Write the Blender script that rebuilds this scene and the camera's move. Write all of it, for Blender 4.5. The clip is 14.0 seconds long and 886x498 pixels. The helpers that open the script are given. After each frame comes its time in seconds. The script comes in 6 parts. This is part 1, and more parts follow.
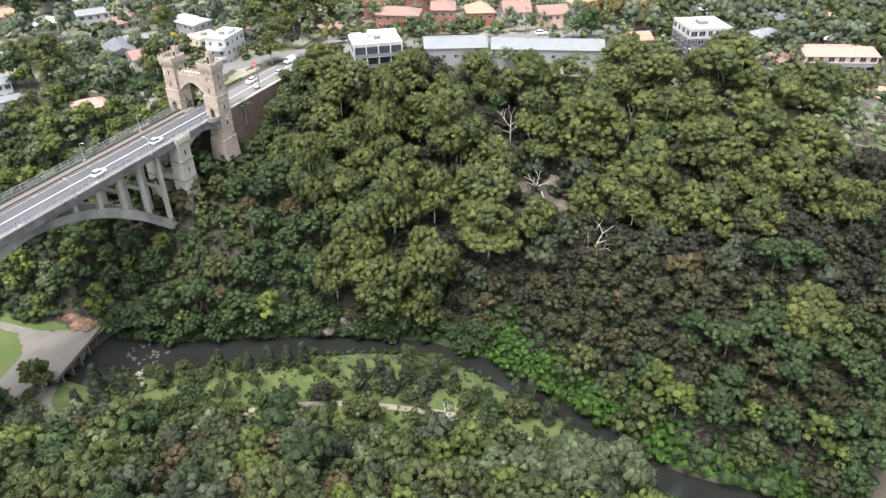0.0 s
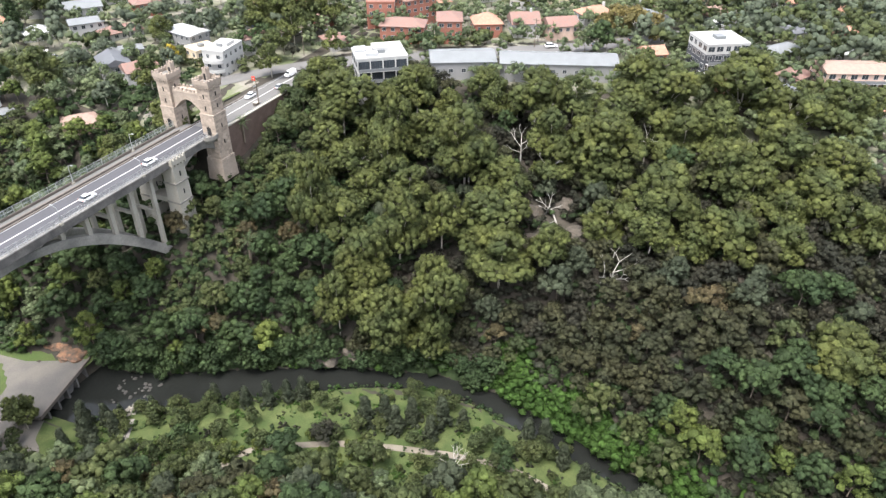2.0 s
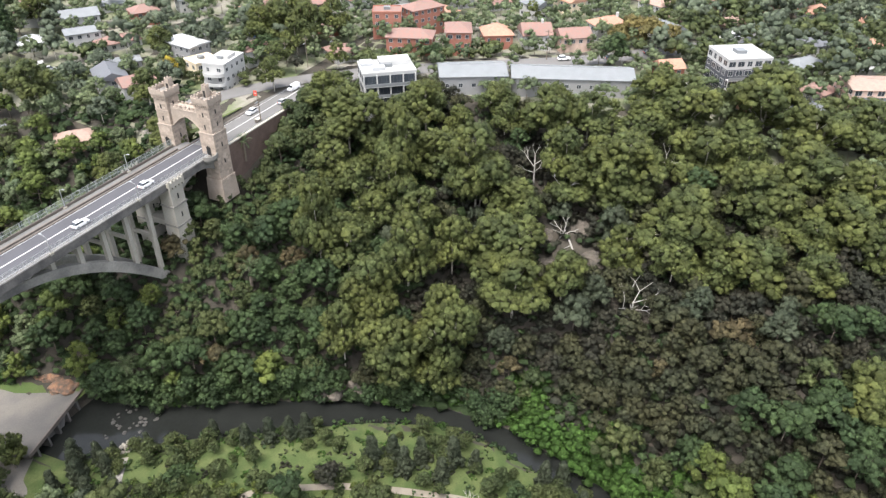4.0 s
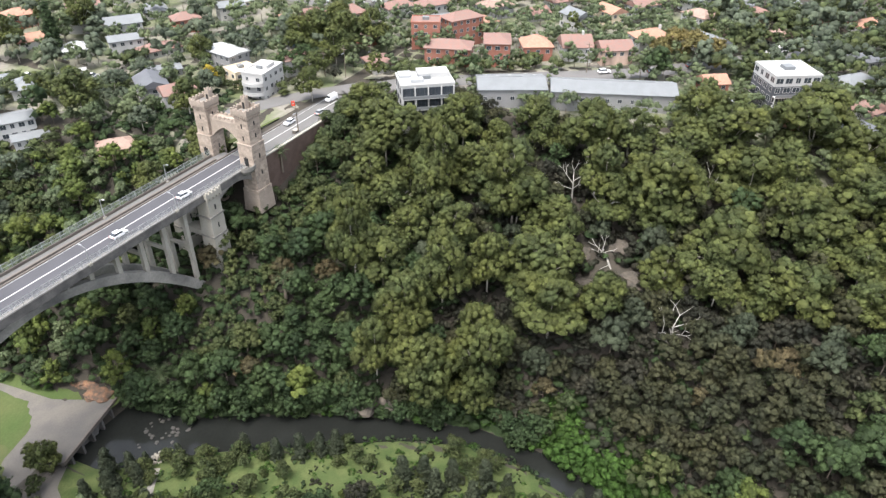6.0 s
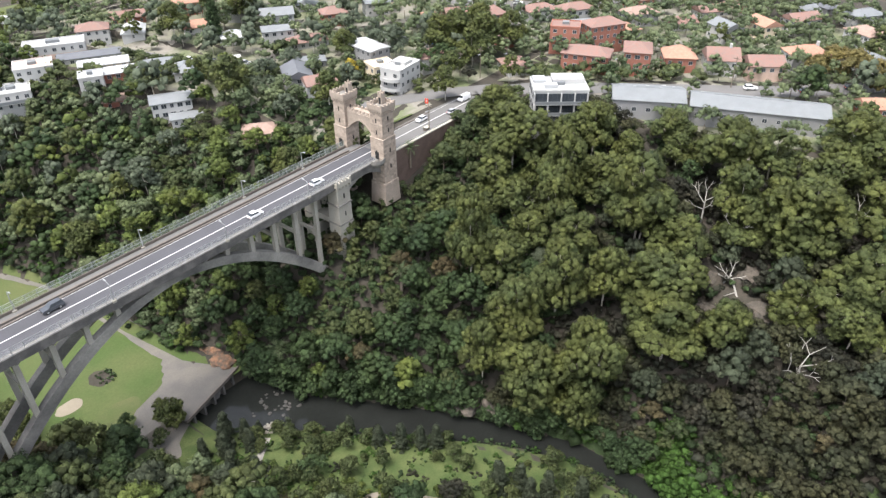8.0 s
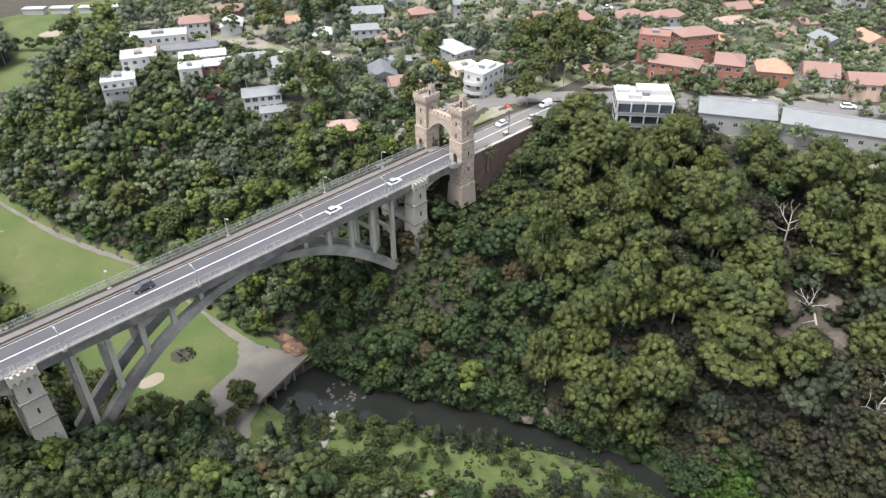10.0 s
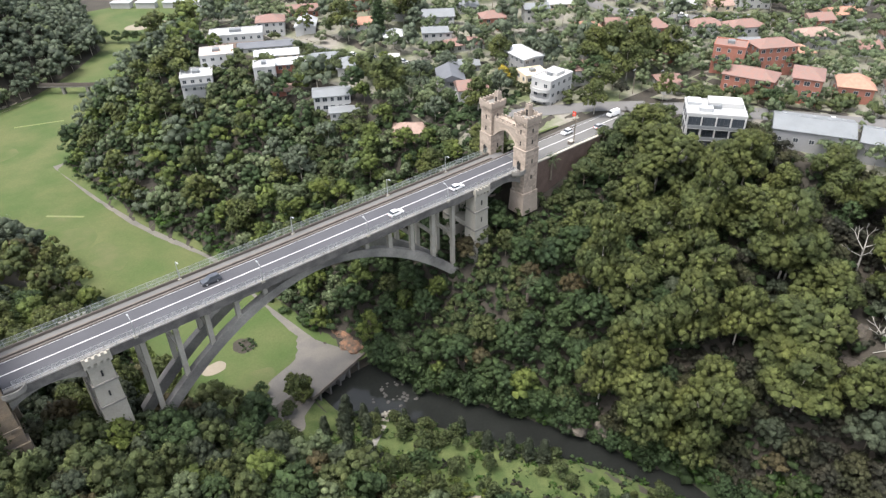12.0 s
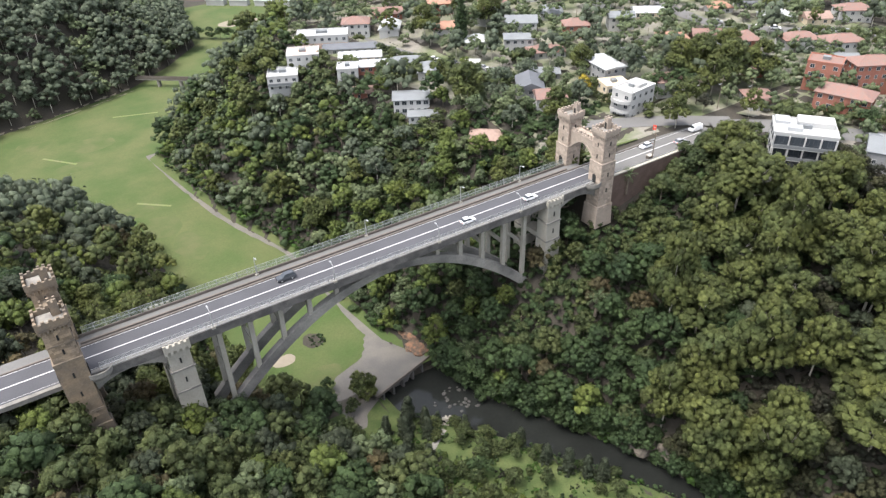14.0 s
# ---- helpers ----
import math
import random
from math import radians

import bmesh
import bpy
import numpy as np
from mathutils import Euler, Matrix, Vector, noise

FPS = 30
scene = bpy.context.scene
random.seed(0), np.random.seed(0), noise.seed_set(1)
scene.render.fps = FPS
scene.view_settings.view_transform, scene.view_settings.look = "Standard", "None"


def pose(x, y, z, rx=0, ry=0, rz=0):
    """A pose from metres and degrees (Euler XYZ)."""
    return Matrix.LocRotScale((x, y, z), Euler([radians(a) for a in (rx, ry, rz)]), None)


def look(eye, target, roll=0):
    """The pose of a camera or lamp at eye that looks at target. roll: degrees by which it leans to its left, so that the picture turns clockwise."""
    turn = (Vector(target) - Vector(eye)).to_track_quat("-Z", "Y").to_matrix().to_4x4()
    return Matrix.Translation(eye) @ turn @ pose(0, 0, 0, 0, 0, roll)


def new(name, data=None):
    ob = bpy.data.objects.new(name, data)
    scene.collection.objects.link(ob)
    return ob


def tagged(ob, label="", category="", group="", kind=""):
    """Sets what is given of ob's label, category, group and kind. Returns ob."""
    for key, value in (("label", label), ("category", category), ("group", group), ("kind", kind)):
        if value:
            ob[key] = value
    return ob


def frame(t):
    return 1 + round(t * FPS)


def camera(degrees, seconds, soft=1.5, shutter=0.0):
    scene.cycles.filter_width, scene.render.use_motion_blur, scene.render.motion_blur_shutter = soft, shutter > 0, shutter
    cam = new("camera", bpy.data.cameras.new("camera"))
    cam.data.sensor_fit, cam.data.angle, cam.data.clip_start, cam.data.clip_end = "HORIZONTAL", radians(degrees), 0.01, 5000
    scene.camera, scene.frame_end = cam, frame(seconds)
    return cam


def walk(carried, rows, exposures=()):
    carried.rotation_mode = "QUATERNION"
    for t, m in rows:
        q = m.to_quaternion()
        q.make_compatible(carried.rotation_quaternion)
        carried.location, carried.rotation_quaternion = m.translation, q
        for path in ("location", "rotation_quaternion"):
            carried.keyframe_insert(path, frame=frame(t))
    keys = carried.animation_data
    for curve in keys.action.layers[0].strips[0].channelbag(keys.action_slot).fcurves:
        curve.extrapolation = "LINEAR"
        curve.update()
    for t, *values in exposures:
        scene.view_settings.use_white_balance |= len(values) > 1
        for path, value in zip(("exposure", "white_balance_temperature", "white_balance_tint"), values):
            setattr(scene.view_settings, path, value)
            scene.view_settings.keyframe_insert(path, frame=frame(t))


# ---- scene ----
# ---- camera ----
cam = camera(64.55, 14.0, soft=1.35)
ROWS = [
    (0.0, look((-14.65, -143.88, 133.25), (61.23, -110.52, 77.32), 0.03)),
    (0.5, look((-12.11, -142.13, 133.30), (63.81, -108.77, 77.40), 0.10)),
    (1.0, look((-9.61, -140.35, 133.52), (66.35, -107.02, 77.66), 0.16)),
    (1.5, look((-7.12, -138.45, 133.77), (68.87, -105.20, 77.91), 0.28)),
    (2.0, look((-4.50, -136.47, 133.87), (71.54, -103.33, 78.02), 0.44)),
    (2.5, look((-1.97, -134.58, 134.01), (74.08, -101.49, 78.14), 0.54)),
    (3.0, look((0.60, -132.75, 134.16), (76.65, -99.66, 78.29), 0.61)),
    (5.5, look((8.17, -126.61, 135.75), (83.40, -91.24, 80.17), 0.41)),
    (6.0, look((8.03, -126.36, 136.28), (82.42, -89.17, 80.75), 0.34)),
    (6.5, look((7.94, -126.14, 136.64), (81.02, -86.44, 81.11), 0.21)),
    (7.0, look((7.93, -126.05, 136.92), (78.91, -82.74, 81.37), 0.07)),
    (7.5, look((8.01, -125.87, 137.09), (76.38, -78.58, 81.51), -0.13)),
    (8.0, look((7.96, -125.75, 137.50), (73.54, -74.74, 81.85), -0.31)),
    (10.5, look((7.82, -126.68, 140.92), (65.04, -66.82, 84.85), -0.67)),
    (11.0, look((7.89, -126.43, 141.40), (63.78, -65.35, 85.32), -0.76)),
    (11.5, look((7.87, -126.43, 142.02), (62.28, -64.03, 85.93), -0.85)),
    (12.0, look((7.88, -126.42, 142.67), (60.10, -62.20, 86.55), -1.01)),
    (12.5, look((7.89, -126.39, 143.41), (57.93, -60.47, 87.29), -1.18)),
    (13.0, look((7.93, -126.37, 144.03), (56.10, -59.03, 87.95), -1.29)),
    (13.5, look((8.00, -126.26, 144.68), (54.20, -57.55, 88.61), -1.46)),
    (14.0, look((7.96, -126.19, 145.16), (52.20, -56.13, 89.17), -1.61)),
]
walk(cam, ROWS, [(0.0, 1.9), (3.0, 1.8), (7.0, 1.66), (10.5, 1.58), (14.0, 1.58)])

# ---- world and light: bright overcast ----
SUN_EL, SUN_AZ = radians(70), radians(170)
world = bpy.data.worlds.new("overcast_sky")
scene.world = world
world.use_nodes = True
wn = world.node_tree
sky = wn.nodes.new("ShaderNodeTexSky")
sky.sky_type = "NISHITA"
sky.sun_disc = False
sky.sun_elevation, sky.sun_rotation = SUN_EL, radians(90) - SUN_AZ
sky.air_density, sky.dust_density, sky.ozone_density = 1.0, 4.0, 0.6
grey = wn.nodes.new("ShaderNodeHueSaturation")
grey.inputs["Saturation"].default_value = 0.5
wn.links.new(sky.outputs[0], grey.inputs["Color"])
wn.links.new(grey.outputs[0], wn.nodes["Background"].inputs["Color"])
wn.nodes["Background"].inputs["Strength"].default_value = 0.15
sun = new("sun", bpy.data.lights.new("sun", "SUN"))
sun.data.energy, sun.data.angle, sun.data.color = 1.35, radians(30), (1.0, 0.97, 0.93)
sun.matrix_world = look((0, 0, 300), (-math.cos(SUN_AZ) * math.cos(SUN_EL), -math.sin(SUN_AZ) * math.cos(SUN_EL), 300 - math.sin(SUN_EL)))

# ---- materials ----
def material(name, base, rough=0.8, spread=0.25, scale=1.0, fine=9.0, bump=0.25, metal=0.0, tint=None, island=0.0, spec=0.3, soft_noise=0.5):
    """Base colour varied by a broad noise and a fine one, with relief from the fine one."""
    m = bpy.data.materials.new(name)
    m.use_nodes = True
    n, l = m.node_tree.nodes, m.node_tree.links
    b = n["Principled BSDF"]
    b.inputs["Roughness"].default_value = rough
    b.inputs["Metallic"].default_value = metal
    b.inputs["Specular IOR Level"].default_value = spec
    geo = n.new("ShaderNodeNewGeometry")
    big, small = n.new("ShaderNodeTexNoise"), n.new("ShaderNodeTexNoise")
    for node, s, d in ((big, scale, 3.0), (small, scale * fine, 4.0)):
        node.inputs["Scale"].default_value, node.inputs["Detail"].default_value = s, d
        l.new(geo.outputs["Position"], node.inputs["Vector"])
    ramp = n.new("ShaderNodeMix")
    ramp.data_type = "RGBA"
    other = tint or tuple(c * (1 + spread) for c in base)
    ramp.inputs[6].default_value, ramp.inputs[7].default_value = (*base, 1), (*other, 1)
    edge = n.new("ShaderNodeMapRange")
    edge.inputs[1].default_value, edge.inputs[2].default_value = 0.5 - soft_noise / 3, 0.5 + soft_noise / 3
    l.new(big.outputs[0], edge.inputs[0])
    l.new(edge.outputs[0], ramp.inputs[0])
    value = n.new("ShaderNodeMath")
    value.operation = "MULTIPLY_ADD"
    value.inputs[1].default_value, value.inputs[2].default_value = 2 * spread, 1 - spread
    l.new(small.outputs[0], value.inputs[0])
    level = value.outputs[0]
    if island:
        one = n.new("ShaderNodeMath")
        one.operation = "MULTIPLY_ADD"
        one.inputs[1].default_value, one.inputs[2].default_value = 2 * island, 1 - island
        l.new(geo.outputs["Random Per Island"], one.inputs[0])
        both = n.new("ShaderNodeMath")
        both.operation = "MULTIPLY"
        l.new(level, both.inputs[0])
        l.new(one.outputs[0], both.inputs[1])
        level = both.outputs[0]
    hsv = n.new("ShaderNodeHueSaturation")
    l.new(level, hsv.inputs["Value"])
    l.new(ramp.outputs[2], hsv.inputs["Color"])
    l.new(hsv.outputs[0], b.inputs["Base Color"])
    if bump:
        bm_ = n.new("ShaderNodeBump")
        bm_.inputs["Strength"].default_value, bm_.inputs["Distance"].default_value = bump, 0.05
        l.new(small.outputs[0], bm_.inputs["Height"])
        l.new(bm_.outputs[0], b.inputs["Normal"])
    return m


def leaf_material(name, base, tint, scale=0.11):
    """Waxy leaves that let some light through, with leaf-sized relief."""
    m = material(name, base, 0.55, 0.34, scale, 22.0, 0.0, tint=tint, island=0.45, spec=0.2, soft_noise=0.7)
    n, l = m.node_tree.nodes, m.node_tree.links
    b, out = n["Principled BSDF"], n["Material Output"]
    geo = n["Geometry"]
    spray, relief = n.new("ShaderNodeTexNoise"), n.new("ShaderNodeBump")
    spray.inputs["Scale"].default_value, spray.inputs["Detail"].default_value = 3.6, 5.0
    relief.inputs["Strength"].default_value, relief.inputs["Distance"].default_value = 0.9, 0.55
    l.new(geo.outputs["Position"], spray.inputs["Vector"])
    l.new(spray.outputs[0], relief.inputs["Height"])
    l.new(relief.outputs[0], b.inputs["Normal"])
    glow = n.new("ShaderNodeBsdfTranslucent")
    mix = n.new("ShaderNodeMixShader")
    mix.inputs[0].default_value = 0.3
    l.new(b.inputs["Base Color"].links[0].from_socket, glow.inputs["Color"])
    l.new(b.outputs[0], mix.inputs[1])
    l.new(glow.outputs[0], mix.inputs[2])
    l.new(mix.outputs[0], out.inputs["Surface"])
    return m


GUM_LEAF = leaf_material("gum_leaves", (0.112, 0.124, 0.036), (0.060, 0.080, 0.033))
DARK_LEAF = leaf_material("dark_leaves", (0.032, 0.054, 0.025), (0.060, 0.090, 0.034))
MIXED_LEAF = leaf_material("mixed_leaves", (0.050, 0.072, 0.033), (0.094, 0.108, 0.040))
OLIVE_LEAF = leaf_material("olive_leaves", (0.064, 0.063, 0.031), (0.036, 0.043, 0.025))
SCRUB_LEAF = leaf_material("scrub_leaves", (0.046, 0.042, 0.029), (0.028, 0.033, 0.024))
GREY_LEAF = leaf_material("casuarina_needles", (0.068, 0.080, 0.048), (0.048, 0.062, 0.040))
VINE_LEAF = leaf_material("vine_leaves", (0.042, 0.088, 0.019), (0.060, 0.112, 0.025))
PALE_LEAF = leaf_material("pale_leaves", (0.100, 0.124, 0.068), (0.080, 0.102, 0.052))
LIME_LEAF = leaf_material("lime_leaves", (0.116, 0.140, 0.034), (0.080, 0.114, 0.036))
RUST_LEAF = leaf_material("rusty_leaves", (0.105, 0.078, 0.040), (0.076, 0.074, 0.038))
# distance haze put into the leaf colour: lighter and bluer for the far slopes
HAZE_LEAF = leaf_material("haze_tinted_gum_leaves", (0.115, 0.138, 0.090), (0.080, 0.102, 0.070))
# garden green with the suburb's haze painted in as a paler base
HAZY_GARDEN_LEAF = leaf_material("haze_lightened_garden_leaves", (0.138, 0.165, 0.082), (0.088, 0.120, 0.066), 0.08)
OCHRE_LEAF = leaf_material("ochre_leaves", (0.185, 0.150, 0.055), (0.125, 0.115, 0.048))
YELLOW_LEAF = leaf_material("yellow_leaves", (0.42, 0.30, 0.03), (0.30, 0.25, 0.04))
DEAD_WOOD = material("weathered_dead_wood", (0.25, 0.24, 0.22), 0.85, 0.25, 0.8)
BARK = material("bark", (0.115, 0.095, 0.075), 0.9, 0.35, 0.8)
PALE_BARK = material("pale_bark", (0.36, 0.335, 0.29), 0.8, 0.25, 0.8)
SOIL = material("forest_floor", (0.038, 0.035, 0.028), 0.95, 0.4, 0.15, 12, 0.6, tint=(0.050, 0.043, 0.034))
GRASS = material("mown_grass", (0.050, 0.078, 0.022), 0.95, 0.24, 0.06, 30, 0.4, tint=(0.084, 0.096, 0.037))
ROUGH_GRASS = material("rough_grass", (0.040, 0.062, 0.018), 0.95, 0.5, 0.3, 10, 0.8, tint=(0.074, 0.092, 0.032))
YARD = material("yard_ground", (0.105, 0.125, 0.060), 0.95, 0.3, 0.09, 8, 0.4, tint=(0.20, 0.185, 0.16))
WORN_GRASS = material("worn_turf", (0.060, 0.083, 0.026), 0.95, 0.25, 0.15, 20, 0.4, tint=(0.086, 0.094, 0.040))
DRY_GRASS = material("dry_grass", (0.15, 0.152, 0.080), 0.95, 0.2, 0.3, 12, 0.4, tint=(0.13, 0.16, 0.06))
GRAVEL = material("gravel_path", (0.142, 0.130, 0.115), 0.95, 0.25, 0.16, 24, 0.4, tint=(0.104, 0.099, 0.093))
TRACK = material("sandy_track", (0.155, 0.138, 0.112), 0.95, 0.25, 0.4, 14, 0.4)
SAND = material("bare_sand", (0.195, 0.170, 0.132), 0.95, 0.15, 0.4, 12, 0.3)
ASPHALT = material("asphalt", (0.061, 0.061, 0.068), 0.9, 0.16, 0.12, 25, 0.2)
OLD_ASPHALT = material("weathered_asphalt", (0.118, 0.115, 0.112), 0.9, 0.15, 0.12, 25, 0.2)
PAINT = material("road_paint", (0.50, 0.50, 0.49), 0.7, 0.12, 0.8, 8, 0.05)
CONCRETE = material("pale_concrete", (0.36, 0.338, 0.295), 0.85, 0.2, 0.3, 10, 0.25, tint=(0.31, 0.29, 0.245))
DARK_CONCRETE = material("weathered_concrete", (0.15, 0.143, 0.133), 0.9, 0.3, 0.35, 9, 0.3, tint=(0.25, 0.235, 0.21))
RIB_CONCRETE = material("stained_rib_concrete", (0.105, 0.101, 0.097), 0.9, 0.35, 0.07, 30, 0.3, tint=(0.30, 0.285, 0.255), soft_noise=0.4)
SANDSTONE = material("sandstone", (0.36, 0.30, 0.25), 0.9, 0.3, 0.45, 7, 0.4, tint=(0.27, 0.225, 0.185), soft_noise=0.7)
DARK_ASHLAR = material("stained_sandstone_blocks", (0.31, 0.232, 0.155), 0.92, 0.34, 0.3, 9, 0.5, tint=(0.19, 0.152, 0.115), island=0.34, soft_noise=0.45)
DARK_SANDSTONE = material("stained_sandstone", (0.23, 0.178, 0.125), 0.92, 0.3, 0.35, 9, 0.5, tint=(0.14, 0.12, 0.10), soft_noise=0.5)
ASHLAR = material("sandstone_blocks", (0.37, 0.305, 0.25), 0.92, 0.3, 0.4, 7, 0.5, tint=(0.27, 0.22, 0.18), island=0.22, soft_noise=0.7)
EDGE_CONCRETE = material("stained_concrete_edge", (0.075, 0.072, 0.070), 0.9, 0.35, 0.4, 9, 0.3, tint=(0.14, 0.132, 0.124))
STEEL = material("galvanised_steel", (0.36, 0.37, 0.37), 0.5, 0.15, 1.0, 8, 0.05, metal=0.5)
MESH_STEEL = material("fence_mesh", (0.27, 0.31, 0.27), 0.6, 0.15, 1.0, 8, 0.05, metal=0.2)
BROWN = material("brown_pipe", (0.105, 0.090, 0.078), 0.8, 0.25, 0.6, 8, 0.1)
BRICK_WALL = material("dark_brick_wall", (0.101, 0.071, 0.059), 0.9, 0.3, 0.5, 12, 0.3)
ROCK = material("sandstone_rock", (0.098, 0.084, 0.068), 0.95, 0.4, 0.5, 6, 0.7, tint=(0.052, 0.047, 0.040))
ORANGE_ROCK = material("orange_sandstone", (0.21, 0.118, 0.072), 0.95, 0.45, 0.6, 6, 0.9, tint=(0.085, 0.066, 0.052), soft_noise=0.35)
WET_STONE = material("wet_stone", (0.05, 0.047, 0.043), 0.6, 0.3, 0.8, 8, 0.4)
WATER = material("creek_water", (0.012, 0.013, 0.012), 0.06, 0.3, 0.1, 12, 0.03, spec=0.25)
BLUE_TARP = material("blue_tarpaulin", (0.03, 0.16, 0.50), 0.5, 0.1, 0.6, 8, 0.1)
GLASS = material("window_glass", (0.035, 0.042, 0.05), 0.12, 0.2, 0.5, 4, 0.0, spec=0.6)
WHITE = material("white_render", (0.40, 0.397, 0.388), 0.8, 0.06, 0.4, 8, 0.05)
CREAM = material("cream_render", (0.60, 0.51, 0.38), 0.8, 0.08, 0.4, 8, 0.05)
GREY_WALL = material("grey_render", (0.24, 0.24, 0.24), 0.8, 0.1, 0.4, 8, 0.05)
DARK_WALL = material("charcoal_cladding", (0.055, 0.058, 0.068), 0.7, 0.15, 0.4, 8, 0.05)
RED_BRICK = material("red_brick", (0.255, 0.11, 0.08), 0.9, 0.2, 0.6, 14, 0.2)
PINK_BRICK = material("pale_pink_brick", (0.48, 0.35, 0.29), 0.9, 0.15, 0.6, 14, 0.2)
TERRACOTTA = material("terracotta_tiles", (0.215, 0.122, 0.102), 0.85, 0.25, 0.8, 10, 0.3, tint=(0.185, 0.130, 0.112))
ORANGE_TILE = material("orange_roof_tiles", (0.29, 0.165, 0.118), 0.85, 0.2, 0.8, 10, 0.3)
BROWN_TILE = material("brown_roof_tiles", (0.24, 0.17, 0.14), 0.85, 0.2, 0.8, 10, 0.3)
METAL_ROOF = material("grey_metal_roof", (0.160, 0.170, 0.176), 0.55, 0.12, 0.3, 10, 0.05, metal=0.1)
PALE_ROOF = material("pale_metal_roof", (0.35, 0.358, 0.362), 0.5, 0.08, 0.3, 10, 0.05)
DARK_ROOF = material("dark_metal_roof", (0.10, 0.105, 0.115), 0.6, 0.15, 0.3, 10, 0.05)
RUBBER = material("rubber", (0.02, 0.02, 0.02), 0.8, 0.2)
CAR_WHITE = material("white_car_paint", (0.78, 0.78, 0.78), 0.25, 0.03, spec=0.5, bump=0.0)
CAR_DARK = material("dark_grey_car_paint", (0.055, 0.06, 0.07), 0.25, 0.05, spec=0.5, bump=0.0)
CAR_SILVER = material("silver_car_paint", (0.45, 0.46, 0.48), 0.25, 0.05, spec=0.5, metal=0.3, bump=0.0)
RED_PAINT = material("red_sign_paint", (0.62, 0.07, 0.04), 0.5, 0.05, bump=0.0)


# ---- building helpers ----
def part(name, bm, mat, parent=None, label=""):
    me = bpy.data.meshes.new(name)
    bm.normal_update()
    bm.to_mesh(me)
    bm.free()
    for one in (mat if isinstance(mat, (list, tuple)) else [mat]):
        me.materials.append(one)
    ob = new(name, me)
    ob.parent = parent
    return tagged(ob, label)


def thing(name, m, label, category, group="", kind=""):
    ob = new(name)
    ob.matrix_world = m
    return tagged(ob, label, category, group, kind)


def box(bm, x0, x1, y0, y1, z0, z1, taper=0.0):
    """A block; taper draws its top in by that much on all sides."""
    t = taper
    p = [(x0, y0, z0), (x1, y0, z0), (x1, y1, z0), (x0, y1, z0), (x0 + t, y0 + t, z1), (x1 - t, y0 + t, z1), (x1 - t, y1 - t, z1), (x0 + t, y1 - t, z1)]
    v = [bm.verts.new(q) for q in p]
    for f in ((0, 3, 2, 1), (4, 5, 6, 7), (0, 1, 5, 4), (1, 2, 6, 5), (2, 3, 7, 6), (3, 0, 4, 7)):
        bm.faces.new([v[i] for i in f])
    return v


def tube(bm, a, b, ra, rb, n=6):
    """A tapered round bar from a to b."""
    a, b = Vector(a), Vector(b)
    q = (b - a).to_track_quat("Z", "Y")
    ring = []
    for p, r in ((a, ra), (b, rb)):
        ring.append([bm.verts.new(p + q @ Vector((r * math.cos(2 * math.pi * i / n), r * math.sin(2 * math.pi * i / n), 0))) for i in range(n)])
    for i in range(n):
        bm.faces.new((ring[0][i], ring[0][(i + 1) % n], ring[1][(i + 1) % n], ring[1][i]))
    bm.faces.new(ring[0][::-1])
    bm.faces.new(ring[1])


def prism(bm, outline, y0, y1):
    """An outline in x and z, drawn out along y."""
    a = [bm.verts.new((x, y0, z)) for x, z in outline]
    b = [bm.verts.new((x, y1, z)) for x, z in outline]
    n = len(a)
    bm.faces.new(a)
    bm.faces.new(b[::-1])
    for i in range(n):
        bm.faces.new((a[(i + 1) % n], a[i], b[i], b[(i + 1) % n]))


def boxpart(name, dims, mat, parent=None, label="", taper=0.0):
    bm = bmesh.new()
    box(bm, *dims, taper)
    return part(name, bm, mat, parent, label)


def mesh_from(name, verts, faces, mat, normals=None):
    """A mesh from numpy arrays of corners, of equal-sided faces and, for soft foliage, of normals."""
    me = bpy.data.meshes.new(name)
    faces = np.asarray(faces)
    k = faces.shape[1]
    me.vertices.add(len(verts))
    me.vertices.foreach_set("co", np.asarray(verts, np.float32).ravel())
    me.loops.add(faces.size)
    me.loops.foreach_set("vertex_index", faces.ravel().astype(np.int32))
    me.polygons.add(len(faces))
    me.polygons.foreach_set("loop_start", np.arange(0, faces.size, k, dtype=np.int32))
    me.update(calc_edges=True)
    if normals is not None:
        a = me.attributes.new("custom_normal", "FLOAT_VECTOR", "POINT")
        a.data.foreach_set("vector", np.asarray(normals, np.float32).ravel())
    for one in (mat if isinstance(mat, (list, tuple)) else [mat]):
        me.materials.append(one)
    return me


# ---- the lie of the land ----
EAST_Y = [-260, -175, -150, -137, -122, -110, -98, -80, -55, -34, -13, 0, 8, 20, 45, 80, 118, 150, 188, 205, 225, 250, 290, 350, 440, 700]
EAST_X = [100, 106, 104, 110, 114, 118, 122, 122, 114, 104, 92, 88, 86, 80, 77, 76, 64, 58, 55, 74, 104, 138, 176, 222, 275, 360]
WEST_Y = [-260, -190, -150, -120, -100, -70, -50, -20, 0, 20, 78, 96, 123, 153, 190, 240, 258, 270, 285, 310, 340, 430, 700]
WEST_X = [80, 86, 84, 87, 85, 76, 67, 58, 50, 38, 32, 34, 28, 18, -25, -22, -4, 30, 66, 93, 118, 130, 160]
BANK_Y = [-260, -175, -150, -135, -121, -106, -94, -79, -64, -50, -37, -26, -14, -6, 3]
BANK_X = [92, 97, 96, 105, 108.5, 112.5, 116, 115.5, 109.5, 101, 92.5, 86, 76, 69, 68.5]


def east(y): return np.interp(y, EAST_Y, EAST_X)
def west(y): return np.interp(y, WEST_Y, WEST_X)
def bank(y): return np.interp(y, BANK_Y, BANK_X)


